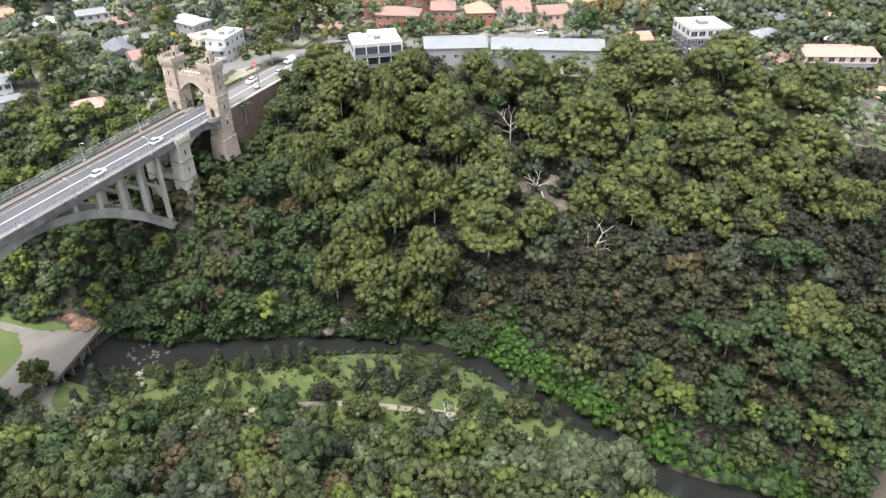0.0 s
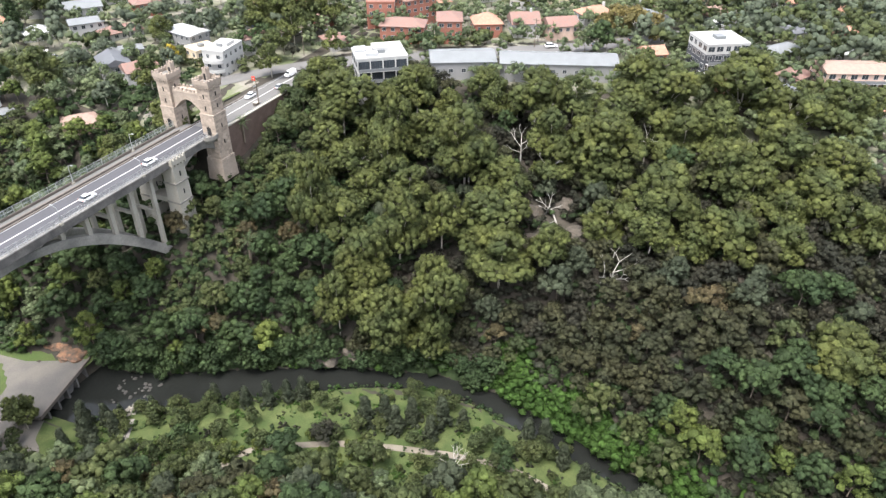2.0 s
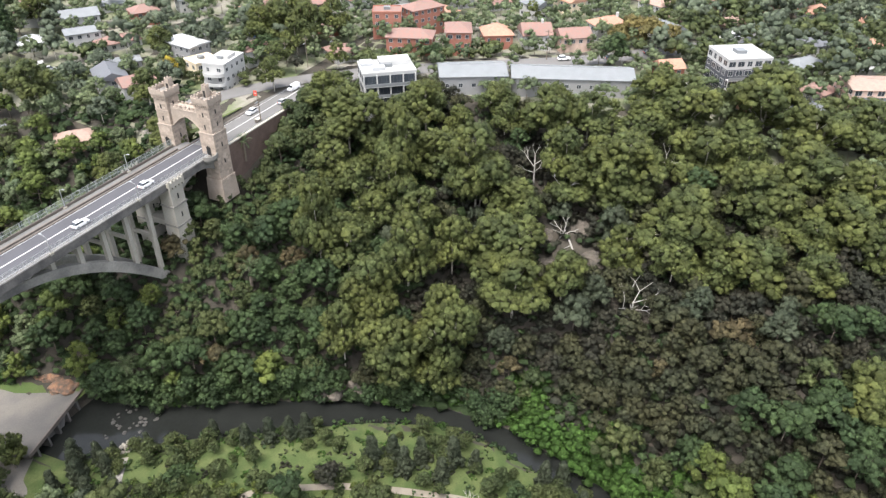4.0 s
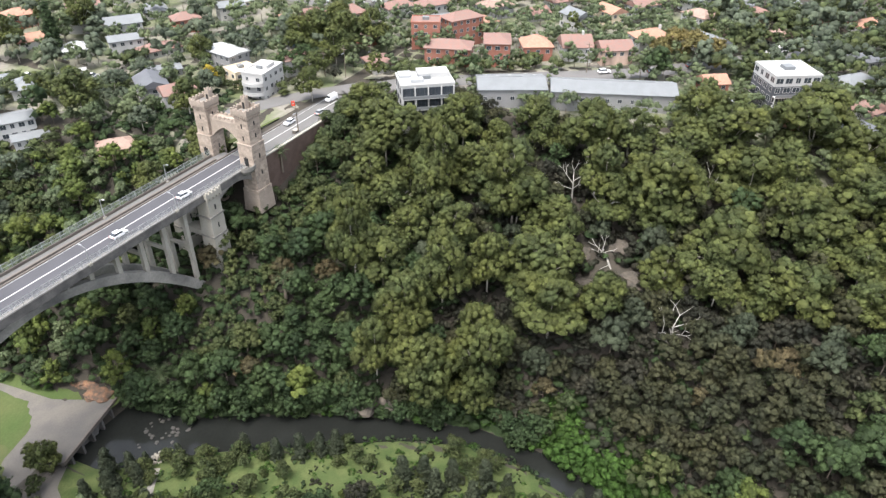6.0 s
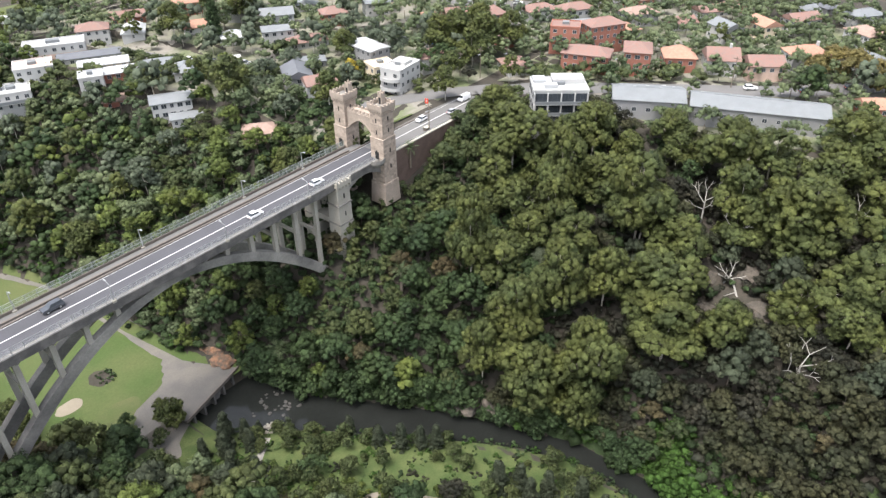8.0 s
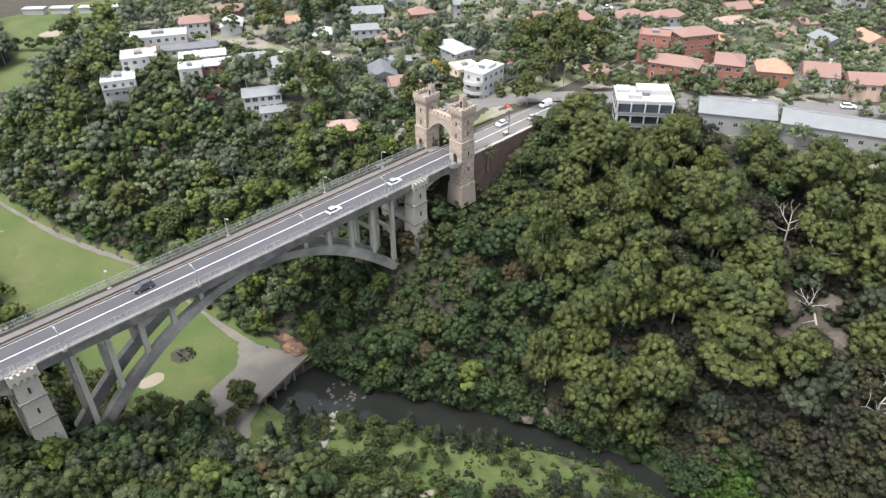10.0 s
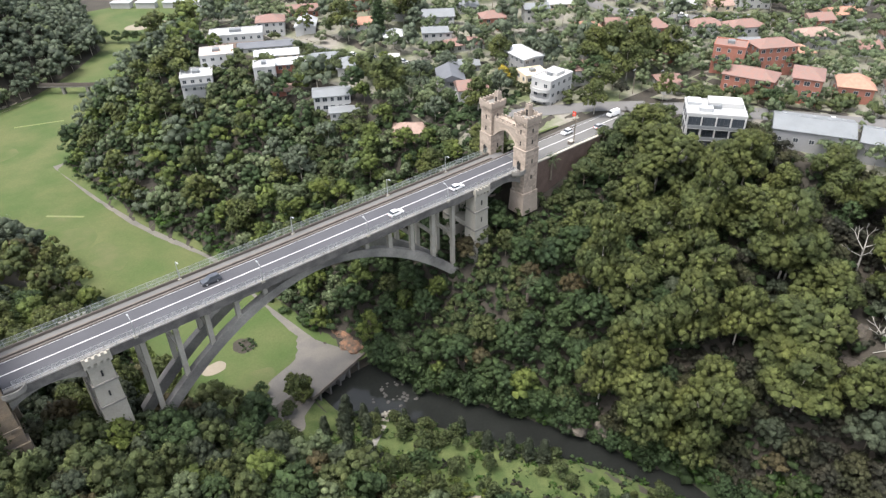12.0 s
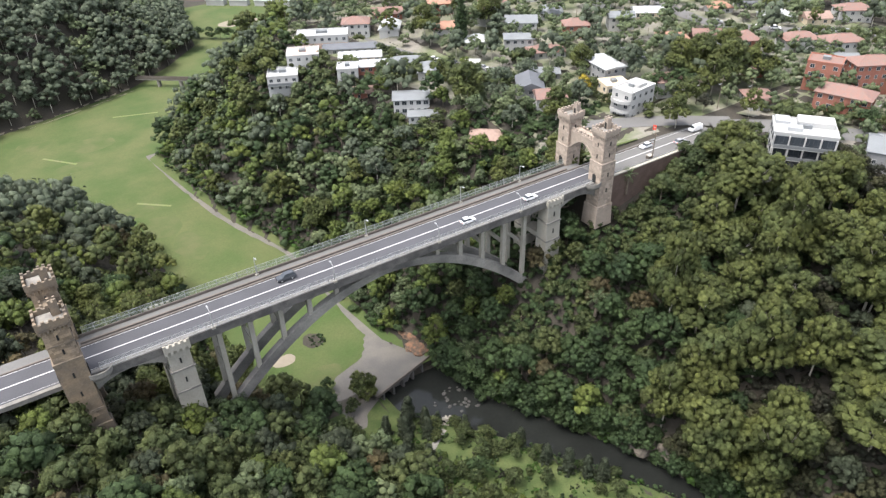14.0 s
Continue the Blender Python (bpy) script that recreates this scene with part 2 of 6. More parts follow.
ROADS = [([(142, 5), (160, 5), (178, 5.4), (195, 4)], 10.5, 47.25), ([(195, 4), (212, -8), (231, -35), (257, -75), (287, -107), (316, -131), (345, -150)], 10, 48.6),
         ([(160, 31), (176, 24), (190, 16), (205, 4)], 8, 47.6), ([(146, 172), (150, 150), (154, 132), (162, 110), (174, 86)], 7, 46.5),
         ([(305, 150), (284, 100), (279, 80), (285, 64), (298, 47), (317, 28), (350, -5)], 9, 50.2)]


def road_distance(x, y):
    """Distance to the nearest road's middle, and that road's height."""
    best, level = np.full(np.shape(x), 1e9), np.full(np.shape(x), 48.0)
    for line, wide, z in ROADS:
        for (ax, ay), (bx, by) in zip(line, line[1:]):
            dx, dy = bx - ax, by - ay
            u = np.clip(((x - ax) * dx + (y - ay) * dy) / (dx * dx + dy * dy), 0, 1)
            d = np.hypot(x - ax - u * dx, y - ay - u * dy) - wide / 2
            level = np.where(d < best, z, level)
            best = np.minimum(best, d)
    return best, level


def ground_height(x, y):
    x, y = np.asarray(x, float), np.asarray(y, float)
    e, w, b = east(y), west(y), bank(y)
    steep = np.interp(y, [-200, -150, -115, -90, -20, 20, 45, 90, 140, 200], [0.76, 0.78, 0.92, 1.0, 1.0, 1.15, 1.40, 1.68, 2.0, 1.95])
    ze = np.interp((x - e) * steep, [0, 3, 27, 50, 70, 95, 130, 500, 3000], [0.4, 3.5, 20, 27.5, 35, 45.5, 47.5, 52, 60])
    zw = np.interp(w - x, [0, 8, 30, 57, 90, 140, 400, 3000], [0, 2.5, 14, 31, 40, 46, 55, 60])
    flat = np.where(y > 4, 3.6, np.where(x > b, -1.6, np.interp(b - x, [0, 2.5, 20], [0.1, 1.2, 2.0])))
    z = np.where(x > e, ze + np.where(y > 4, 3.2, 0) * np.exp(-np.maximum(x - e, 0) / 15), np.where(x < w, flat + zw, flat))
    swell = 1.3 * np.sin(x * 0.11 + 0.6 * np.sin(y * 0.07)) * np.sin(y * 0.09 + 1.7) * np.clip((z - 6) / 10, 0, 1)
    d, level = road_distance(x, y)
    k = np.clip(1 - (d - 1.5) / 9, 0, 1)
    k = k * k * (3 - 2 * k) * np.where((x < 178) & (y < 3), np.clip(1 - (3 - y) / 5, 0, 1), 1) * np.clip((x - 143) / 6, 0, 1)
    return (z + swell) * (1 - k) + (level - 0.12) * k


def spread(lo, hi, step, far):
    """Grid lines: even between lo and hi, then wider and wider out to far."""
    out, s, a, b = list(np.arange(lo, hi + 0.1, step)), step, lo, hi
    left, right = [], []
    while b < far:
        s *= 1.5
        a, b = a - s, b + s
        left.append(a)
        right.append(b)
    return np.array(left[::-1] + out + right)


gx, gy = spread(-90, 360, 3.0, 3000), spread(-230, 470, 3.0, 3000)
GX, GY = np.meshgrid(gx, gy)
gv = np.stack([GX.ravel(), GY.ravel(), ground_height(GX, GY).ravel()], 1)
ii, jj = np.meshgrid(np.arange(len(gx) - 1), np.arange(len(gy) - 1))
q0 = (jj * len(gx) + ii).ravel()
ground = new("ground", mesh_from("ground", gv, np.stack([q0, q0 + 1, q0 + 1 + len(gx), q0 + len(gx)], 1), SOIL))
ground.data.polygons.foreach_set("use_smooth", np.ones(len(q0), bool))
tagged(ground, "steep wooded gully sides with dark leaf litter", "ground", kind="structure")


def drape(name, ys, left, right, across, lift, mat, label, category):
    """A sheet between two edges, laid on the ground."""
    rows = []
    for y, a, b in zip(ys, left, right):
        xs = np.linspace(a, b, across)
        rows.append(np.stack([xs, np.full(across, y), ground_height(xs, np.full(across, y)) + lift], 1))
    v = np.concatenate(rows)
    i, j = np.meshgrid(np.arange(across - 1), np.arange(len(ys) - 1))
    q = (j * across + i).ravel()
    return tagged(new(name, mesh_from(name, v, np.stack([q, q + 1, q + 1 + across, q + across], 1), mat)), label, category, kind="structure")


def ribbon(name, line, width, lift, mat, label, category, level=None, step=3.0, rag=0.0):
    """A strip along a line; level: a fixed height, else it lies on the ground."""
    pts = [Vector((*p, 0)) for p in line]
    dense = []
    for a, b in zip(pts, pts[1:]):
        n = max(1, int((b - a).length / step))
        dense += [a.lerp(b, k / n) for k in range(n)]
    dense.append(pts[-1])
    for _ in range(3):
        dense = [dense[0]] + [(dense[i - 1] + dense[i] * 2 + dense[i + 1]) / 4 for i in range(1, len(dense) - 1)] + [dense[-1]]
    rows, n = [], 5
    for i, p in enumerate(dense):
        d = (dense[min(i + 1, len(dense) - 1)] - dense[max(i - 1, 0)]).normalized()
        side = Vector((-d.y, d.x, 0))
        for k in range(n):
            w = width / 2 * (1 + rag * noise.noise(p * 0.2 + Vector((k * 7.0, 0, 0))))
            q = p + side * (w * (2 * k / (n - 1) - 1))
            rows.append((q.x, q.y, 0))
    v = np.array(rows)
    v[:, 2] = (ground_height(v[:, 0], v[:, 1]) if level is None else level) + lift
    i, j = np.meshgrid(np.arange(n - 1), np.arange(len(dense) - 1))
    q = (j * n + i).ravel()
    return tagged(new(name, mesh_from(name, v, np.stack([q + n, q + n + 1, q + 1, q], 1), mat)), label, category, kind="structure")


ys = np.arange(4.5, 440, 4.0)
drape("lawn", ys, west(ys) - 1, east(ys) + 1, 14, 0.07, GRASS, "broad mown green sports field along the valley floor", "grass")
ys = np.arange(-190, 3, 3.0)
drape("river_flat", ys, west(ys) - 3, bank(ys) + 1.6, 14, 0.06, ROUGH_GRASS, "rough grassy creek flat with uneven green growth", "grass")
ys = np.arange(-259, 6, 3.0)
v = np.concatenate([np.stack([bank(ys) - 4, ys, 0 * ys], 1), np.stack([east(ys) + 3, ys, 0 * ys], 1)])
n_ = len(ys)
q = np.arange(n_ - 1)
tagged(new("water", mesh_from("water", v, np.stack([q, q + n_, q + n_ + 1, q + 1], 1), WATER)), "still dark creek water between overgrown banks", "water", kind="structure")
for k, (line, wide, z) in enumerate(ROADS):
    ribbon("road", line, wide, 0.0 if k else 0.012, OLD_ASPHALT, "weathered grey asphalt street", "road", level=z + 0.03 * k)
ys = np.arange(30, 250, 6.0)
drape("yards", ys, east(ys) + 66, np.full(len(ys), 335.0), 40, 0.05, YARD, "suburban yards of patchy grass, paving and leaf litter", "ground")
ys = np.arange(13, 33, 4.0)
drape("yards", ys, np.full(len(ys), 152.0), np.full(len(ys), 335.0), 40, 0.05, YARD, "street corner of patchy grass and paving", "ground")
ys = np.arange(-190, 14, 6.0)
drape("yards", ys, np.full(len(ys), 212.0), np.full(len(ys), 345.0), 24, 0.05, YARD, "street verges of patchy grass and paving", "ground")
ys = np.arange(-6.0, 34, 0.5)
drape("plaza", ys, np.interp(ys, [-6, 3, 10, 14, 16, 21, 28, 34], [55, 54.8, 56, 60, 67, 72.5, 74.6, 75.2]) + 0.6 * np.sin(ys * 0.8) + 0.35 * np.sin(ys * 2.3), np.interp(ys, [-6, -2, 2.4, 5.3, 10, 18, 26, 34], [58, 61, 67, 84, 82, 81, 79, 78]) + 0.4 * np.sin(ys * 0.9), 8, 0.13, GRAVEL, "pale gravel turning area beside the creek", "gravel yard")
ribbon("path", [(52, 193), (56, 155), (62, 118), (74, 82), (76, 46), (76, 30), (79, 16)], 4.6, 0.12, GRAVEL, "pale gravel walking path beside the field", "path", rag=0.25)
ribbon("worn_edge", [(-25, 196), (-23, 238), (-6, 256), (28, 268), (64, 283)], 4.0, 0.11, SAND, "strip of bare pale earth along the field edge", "earth", rag=0.6)
ribbon("path", [(66, -46), (79, -50), (89, -69), (95, -88), (98.5, -103), (99, -112), (96, -122)], 1.8, 0.12, TRACK, "sandy walking track across the creek flat", "path", rag=0.3)


def carpet(name, ys, left, right, across, lift, rough, mat, label, category):
    """Matted growth: a bumpy sheet over the ground."""
    rows = []
    for y, a, b in zip(ys, left, right):
        for k in range(across):
            u = k / (across - 1)
            x = a + (b - a) * u
            p = Vector((x, y, 0))
            edge = min(1, 4 * u, 4 * (1 - u))
            rows.append((x + 0.5 * noise.noise(p * 0.9), y + 0.4 * noise.noise(p * 0.8 + Vector((9, 0, 0))), float(ground_height(x, y)) + lift * edge + rough * edge * (0.6 + noise.noise(p * 0.45) + 0.6 * noise.noise(p * 1.3))))
    i, j = np.meshgrid(np.arange(across - 1), np.arange(len(ys) - 1))
    q = (j * across + i).ravel()
    return tagged(new(name, mesh_from(name, np.array(rows), np.stack([q, q + 1, q + 1 + across, q + across], 1), mat)), label, category, kind="stuff")


ys = np.arange(-182, -92, 0.8)
carpet("creeper_mat", ys, east(ys) - 1.6, east(ys) + 8.5 + 3 * np.sin(ys * 0.3), 20, 0.2, 0.7, VINE_LEAF, "bright green creeper matted over the creek bank", "creeper")
ys = np.arange(-93, 3, 0.9)
carpet("bank_growth", ys, east(ys) - 1.8, east(ys) + 5, 8, 0.4, 0.5, DARK_LEAF, "dark matted growth hanging over the creek edge", "undergrowth")

# ---- the bridge ----
DECK = 47.3
MID, RIBS = 72.3, (1.6, 8.6)
SOFFIT = 45.6
bridge = thing("arch_bridge", pose(0, 0, 0), "long concrete open-spandrel arch bridge carrying a two-lane road", "bridge")


def arch_z(x):
    return 44.7 - 0.0112 * (x - MID) ** 2


def deck_strip(name, y0, y1, z0, z1, mat, x0=-40.0, x1=143.0, label=""):
    return boxpart(name, (x0, x1, y0, y1, z0, z1), mat, bridge, label)


deck_strip("deck_slab", -0.7, 12.6, SOFFIT + 0.6, DECK - 0.05, DARK_CONCRETE)
# the near beam has a darker base colour than the far one
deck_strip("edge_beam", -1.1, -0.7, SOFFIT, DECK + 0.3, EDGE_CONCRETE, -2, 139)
deck_strip("edge_beam", 12.6, 13.0, SOFFIT, DECK + 0.35, DARK_CONCRETE, -2, 139)
deck_strip("carriageway", 0.3, 9.2, DECK - 0.05, DECK, ASPHALT, label="grey asphalt carriageway")
deck_strip("footway", 9.6, 12.5, DECK - 0.05, DECK + 0.16, OLD_ASPHALT, label="grey footway slab")
deck_strip("kerb", 9.2, 9.6, DECK - 0.05, DECK + 0.22, BROWN, -30, 175)
deck_strip("parapet_wall", 12.3, 12.6, DECK + 0.16, DECK + 0.85, BROWN, 3, 139, "dark stained parapet under the fence")
deck_strip("kerb", -0.7, 0.3, DECK - 0.05, DECK + 0.16, DARK_CONCRETE, 3, 139)
for y, w in ((4.95, 0.26), (0.75, 0.07), (8.95, 0.11)):
    deck_strip("lane_line", y - w / 2, y + w / 2, DECK, DECK + 0.006, PAINT, -40, 190 if y > 1 else 143)
deck_strip("service_pipe", 9.8, 10.25, DECK + 0.16, DECK + 0.62, BROWN, 3, 138, "dark brown pipe casing along the footway")

# two ribs of the arch
for y in RIBS:
    bm = bmesh.new()
    xs = [MID + (k / 30) * 46.5 for k in range(-30, 31)]
    up = [(x, min(arch_z(x), SOFFIT)) for x in xs]
    down = [(x, arch_z(x) - (1.9 + 0.03 * abs(x - MID) ** 1.1)) for x in xs]
    prism(bm, up + down[::-1], y - 0.85, y + 0.85)
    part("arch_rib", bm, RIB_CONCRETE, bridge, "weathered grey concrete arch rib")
# spandrel columns in pairs, with a cross beam and a floor beam
for k in range(-6, 7):
    x = MID + 7.2 * k
    low = arch_z(x) - 0.3
    if k and low < SOFFIT - 0.4:
        for y in RIBS:
            boxpart("column", (x - 0.55, x + 0.55, y - 0.55, y + 0.55, low, SOFFIT + 0.3), CONCRETE, bridge, "pale concrete column")
        if SOFFIT - low > 4:
            z = (low + SOFFIT) / 2
            boxpart("cross_beam", (x - 0.35, x + 0.35, RIBS[0], RIBS[1], z - 0.45, z + 0.45), CONCRETE, bridge)
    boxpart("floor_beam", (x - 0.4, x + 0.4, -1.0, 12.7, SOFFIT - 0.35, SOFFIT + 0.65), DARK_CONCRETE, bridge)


def pier(x, base):
    """A castellated twin-legged pier under the deck."""
    p = thing("pier", pose(x, 0, 0), "pale castellated concrete bridge pier with string courses", "bridge pier", "bridge piers")
    for y0, y1 in ((-1.6, 2.4), (8.2, 12.4)):
        bm = bmesh.new()
        box(bm, -2.7, 2.7, y0 - 0.3, y1 + 0.3, base, 34.5, 0.12)
        box(bm, -2.5, 2.5, y0 - 0.1, y1 + 0.1, 34.5, 40.5, 0.08)
        box(bm, -2.35, 2.35, y0, y1, 40.5, DECK - 1.0, 0.05)
        part("shaft", bm, CONCRETE, p)
        for z in (34.5, 40.5):
            boxpart("string_course", (-2.68, 2.68, y0 - 0.28, y1 + 0.28, z - 0.2, z + 0.22), DARK_CONCRETE, p)
        boxpart("cap", (-2.75, 2.75, y0 - 0.5, y1 + 0.4, DECK - 1.0, DECK - 0.75), CONCRETE, p)
        outer = (y0 - 0.5, -1.15) if y0 < 0 else (13.05, y1 + 1.1)
        boxpart("parapet", (-2.75, 2.75, *outer, DECK - 0.75, DECK + 0.3), CONCRETE, p)
        for i in range(5):
            a = -2.75 + i * 1.22
            boxpart("merlon", (a, a + 0.62, (y0 - 0.5 if y0 < 0 else y1 + 0.75), (y0 - 0.15 if y0 < 0 else y1 + 1.1), DECK + 0.3, DECK + 0.95), CONCRETE, p)
            boxpart("corbel", (a, a + 0.62, y0 - 0.5, y0 - 0.02, DECK - 1.7, DECK - 1.0), CONCRETE, p)
        for z in (37.5, 43.0):
            boxpart("slot_window", (-0.18, 0.18, y0 - 0.16, y0 + 0.1, z - 0.7, z + 0.7), RUBBER, p)
    bm = bmesh.new()
    box(bm, -2.3, 2.3, 2.3, 8.3, 34.0, 35.6)
    part("tie_wall", bm, CONCRETE, p)
    bm = bmesh.new()
    arc = [(2.35 + 2.95 * (1 - math.cos(math.pi * i / 12)), 41.0 + 3.6 * math.sin(math.pi * i / 12)) for i in range(13)]
    prism(bm, [(2.35, 46.2)] + arc + [(8.25, 46.2)], -2.2, 2.2)
    wall = part("arched_wall", bm, CONCRETE, p)
    wall.rotation_euler = (0, 0, radians(90))
    for vtx in wall.data.vertices:
        vtx.co.y = -vtx.co.y
    return p


pier(19.7, 18)
pier(123.6, 20)

# side spans between piers and towers: solid spandrel walls over a flat arch
for x0, x1 in ((3.2, 17.2), (126.1, 139.6)):
    n = 14
    arc = [(x0 + (x1 - x0) * i / n, 43.0 + 2.4 * math.sin(math.pi * i / n) ** 0.8) for i in range(n + 1)]
    for y0, y1 in ((-0.9, -0.3), (12.0, 12.6)):
        bm = bmesh.new()
        prism(bm, [(x0, 46.4)] + arc + [(x1, 46.4)], y0, y1)
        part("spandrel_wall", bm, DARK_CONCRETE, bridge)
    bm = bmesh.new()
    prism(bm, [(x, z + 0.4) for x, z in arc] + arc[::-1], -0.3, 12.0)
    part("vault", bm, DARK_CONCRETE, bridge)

# near-side railing and far-side mesh fence
rail = thing("fence", pose(0, 0, 0), "tall pale wire mesh fence on the creek side of the deck", "fence")
for i in range(56):
    x = 5 + i * 2.4
    boxpart("post", (x - 0.045, x + 0.045, -0.85, -0.76, DECK + 0.3, DECK + 2.2), STEEL, rail)
for z in (0.4, 1.1, 2.15):
    boxpart("rail", (5, 138, -0.83, -0.78, DECK + z, DECK + z + 0.05), STEEL, rail)
bm = bmesh.new()
for i in range(443):
    x = 5 + i * 0.3
    box(bm, x - 0.01, x + 0.01, -0.815, -0.795, DECK + 0.4, DECK + 2.15)
for i in range(11):
    box(bm, 5, 138, -0.815, -0.795, DECK + 0.5 + i * 0.15, DECK + 0.518 + i * 0.15)
part("wire_mesh", bm, STEEL, rail)
fence = thing("fence", pose(0, 0, 0), "tall grey wire mesh fence along the footway", "fence")
for i in range(56):
    x = 4 + i * 2.45
    boxpart("post", (x - 0.05, x + 0.05, 12.72, 12.82, DECK + 0.35, DECK + 2.5), STEEL, fence)
for z in (0.5, 1.5, 2.42):
    boxpart("rail", (4, 139, 12.74, 12.8, DECK + z, DECK + z + 0.06), STEEL, fence)
bm = bmesh.new()
for i in range(340):
    x = 4 + i * 0.4
    box(bm, x - 0.012, x + 0.012, 12.755, 12.785, DECK + 0.5, DECK + 2.4)
for i in range(9):
    box(bm, 4, 139, 12.755, 12.785, DECK + 0.6 + i * 0.2, DECK + 0.625 + i * 0.2)
part("wire_mesh", bm, MESH_STEEL, fence)

# ---- the towers ----
STONES = {}


def stone_mesh(w, h, mat):
    """A rough-faced block, its face towards -y; joints show round it."""
    key = (round(w, 1), round(h, 1), mat.name)
    if key not in STONES:
        bm = bmesh.new()
        a, c = key[0] / 2 - 0.008, key[1] - 0.014
        back = [bm.verts.new(p) for p in ((-a, 0.1, 0), (a, 0.1, 0), (a, 0.1, c), (-a, 0.1, c))]
        face = [bm.verts.new((u * 0.985, -0.004 - 0.004 * (i % 2), 0.006 + v * 0.985)) for i, (u, v) in enumerate(((-a, 0), (a, 0), (a, c), (-a, c)))]
        bm.faces.new(face)
        for i in range(4):
            bm.faces.new((back[i], back[(i + 1) % 4], face[(i + 1) % 4], face[i]))
        bm.normal_update()
        me = bpy.data.meshes.new("stone")
        bm.to_mesh(me)
        bm.free()
        me.materials.append(mat)
        STONES[key] = me
    return STONES[key]


def clad(parent, hx, hy, z0, z1, taper, seed, single, mat):
    """Courses of stone blocks on all four faces of a shaft."""
    g = random.Random(seed)
    vs, fs, n, count = [], [], 0, 0
    z, row = z0, 0
    while z < z1 - 0.3:
        h = min(g.choice((0.6, 0.7, 0.8)), z1 - z)
        cut = taper * (z - z0) / (z1 - z0)
        for k, (span, off, turn) in enumerate((((hx - cut) * 2, hy - cut, 0), ((hy - cut) * 2, hx - cut, -90), ((hx - cut) * 2, hy - cut, 180), ((hy - cut) * 2, hx - cut, 90))):
            u = -span / 2
            while u < span / 2 - 0.15:
                w = min(g.choice((0.7, 0.9, 1.1, 1.3)), span / 2 - u)
                if w < 0.2:
                    break
                me = stone_mesh(w, h, mat)
                m = pose(0, 0, 0, 0, 0, turn) @ pose(u + w / 2, -off, z)
                if single and k in (0, 3) and count < 280:
                    s = new("stone", me)
                    s.parent = parent
                    s.matrix_local = m
                    count += 1
                else:
                    vs += [(m @ v.co)[:] for v in me.vertices]
                    fs += [[n + i for i in f.vertices] for f in me.polygons]
                    n += len(me.vertices)
                u += w
        z += h
        row += 1
    ob = new("masonry", mesh_from("masonry", np.array(vs), np.array(fs), mat))
    ob.data.polygons.foreach_set("use_smooth", np.zeros(len(fs), bool))
    ob.parent = parent
    tagged(ob, kind="stuff")


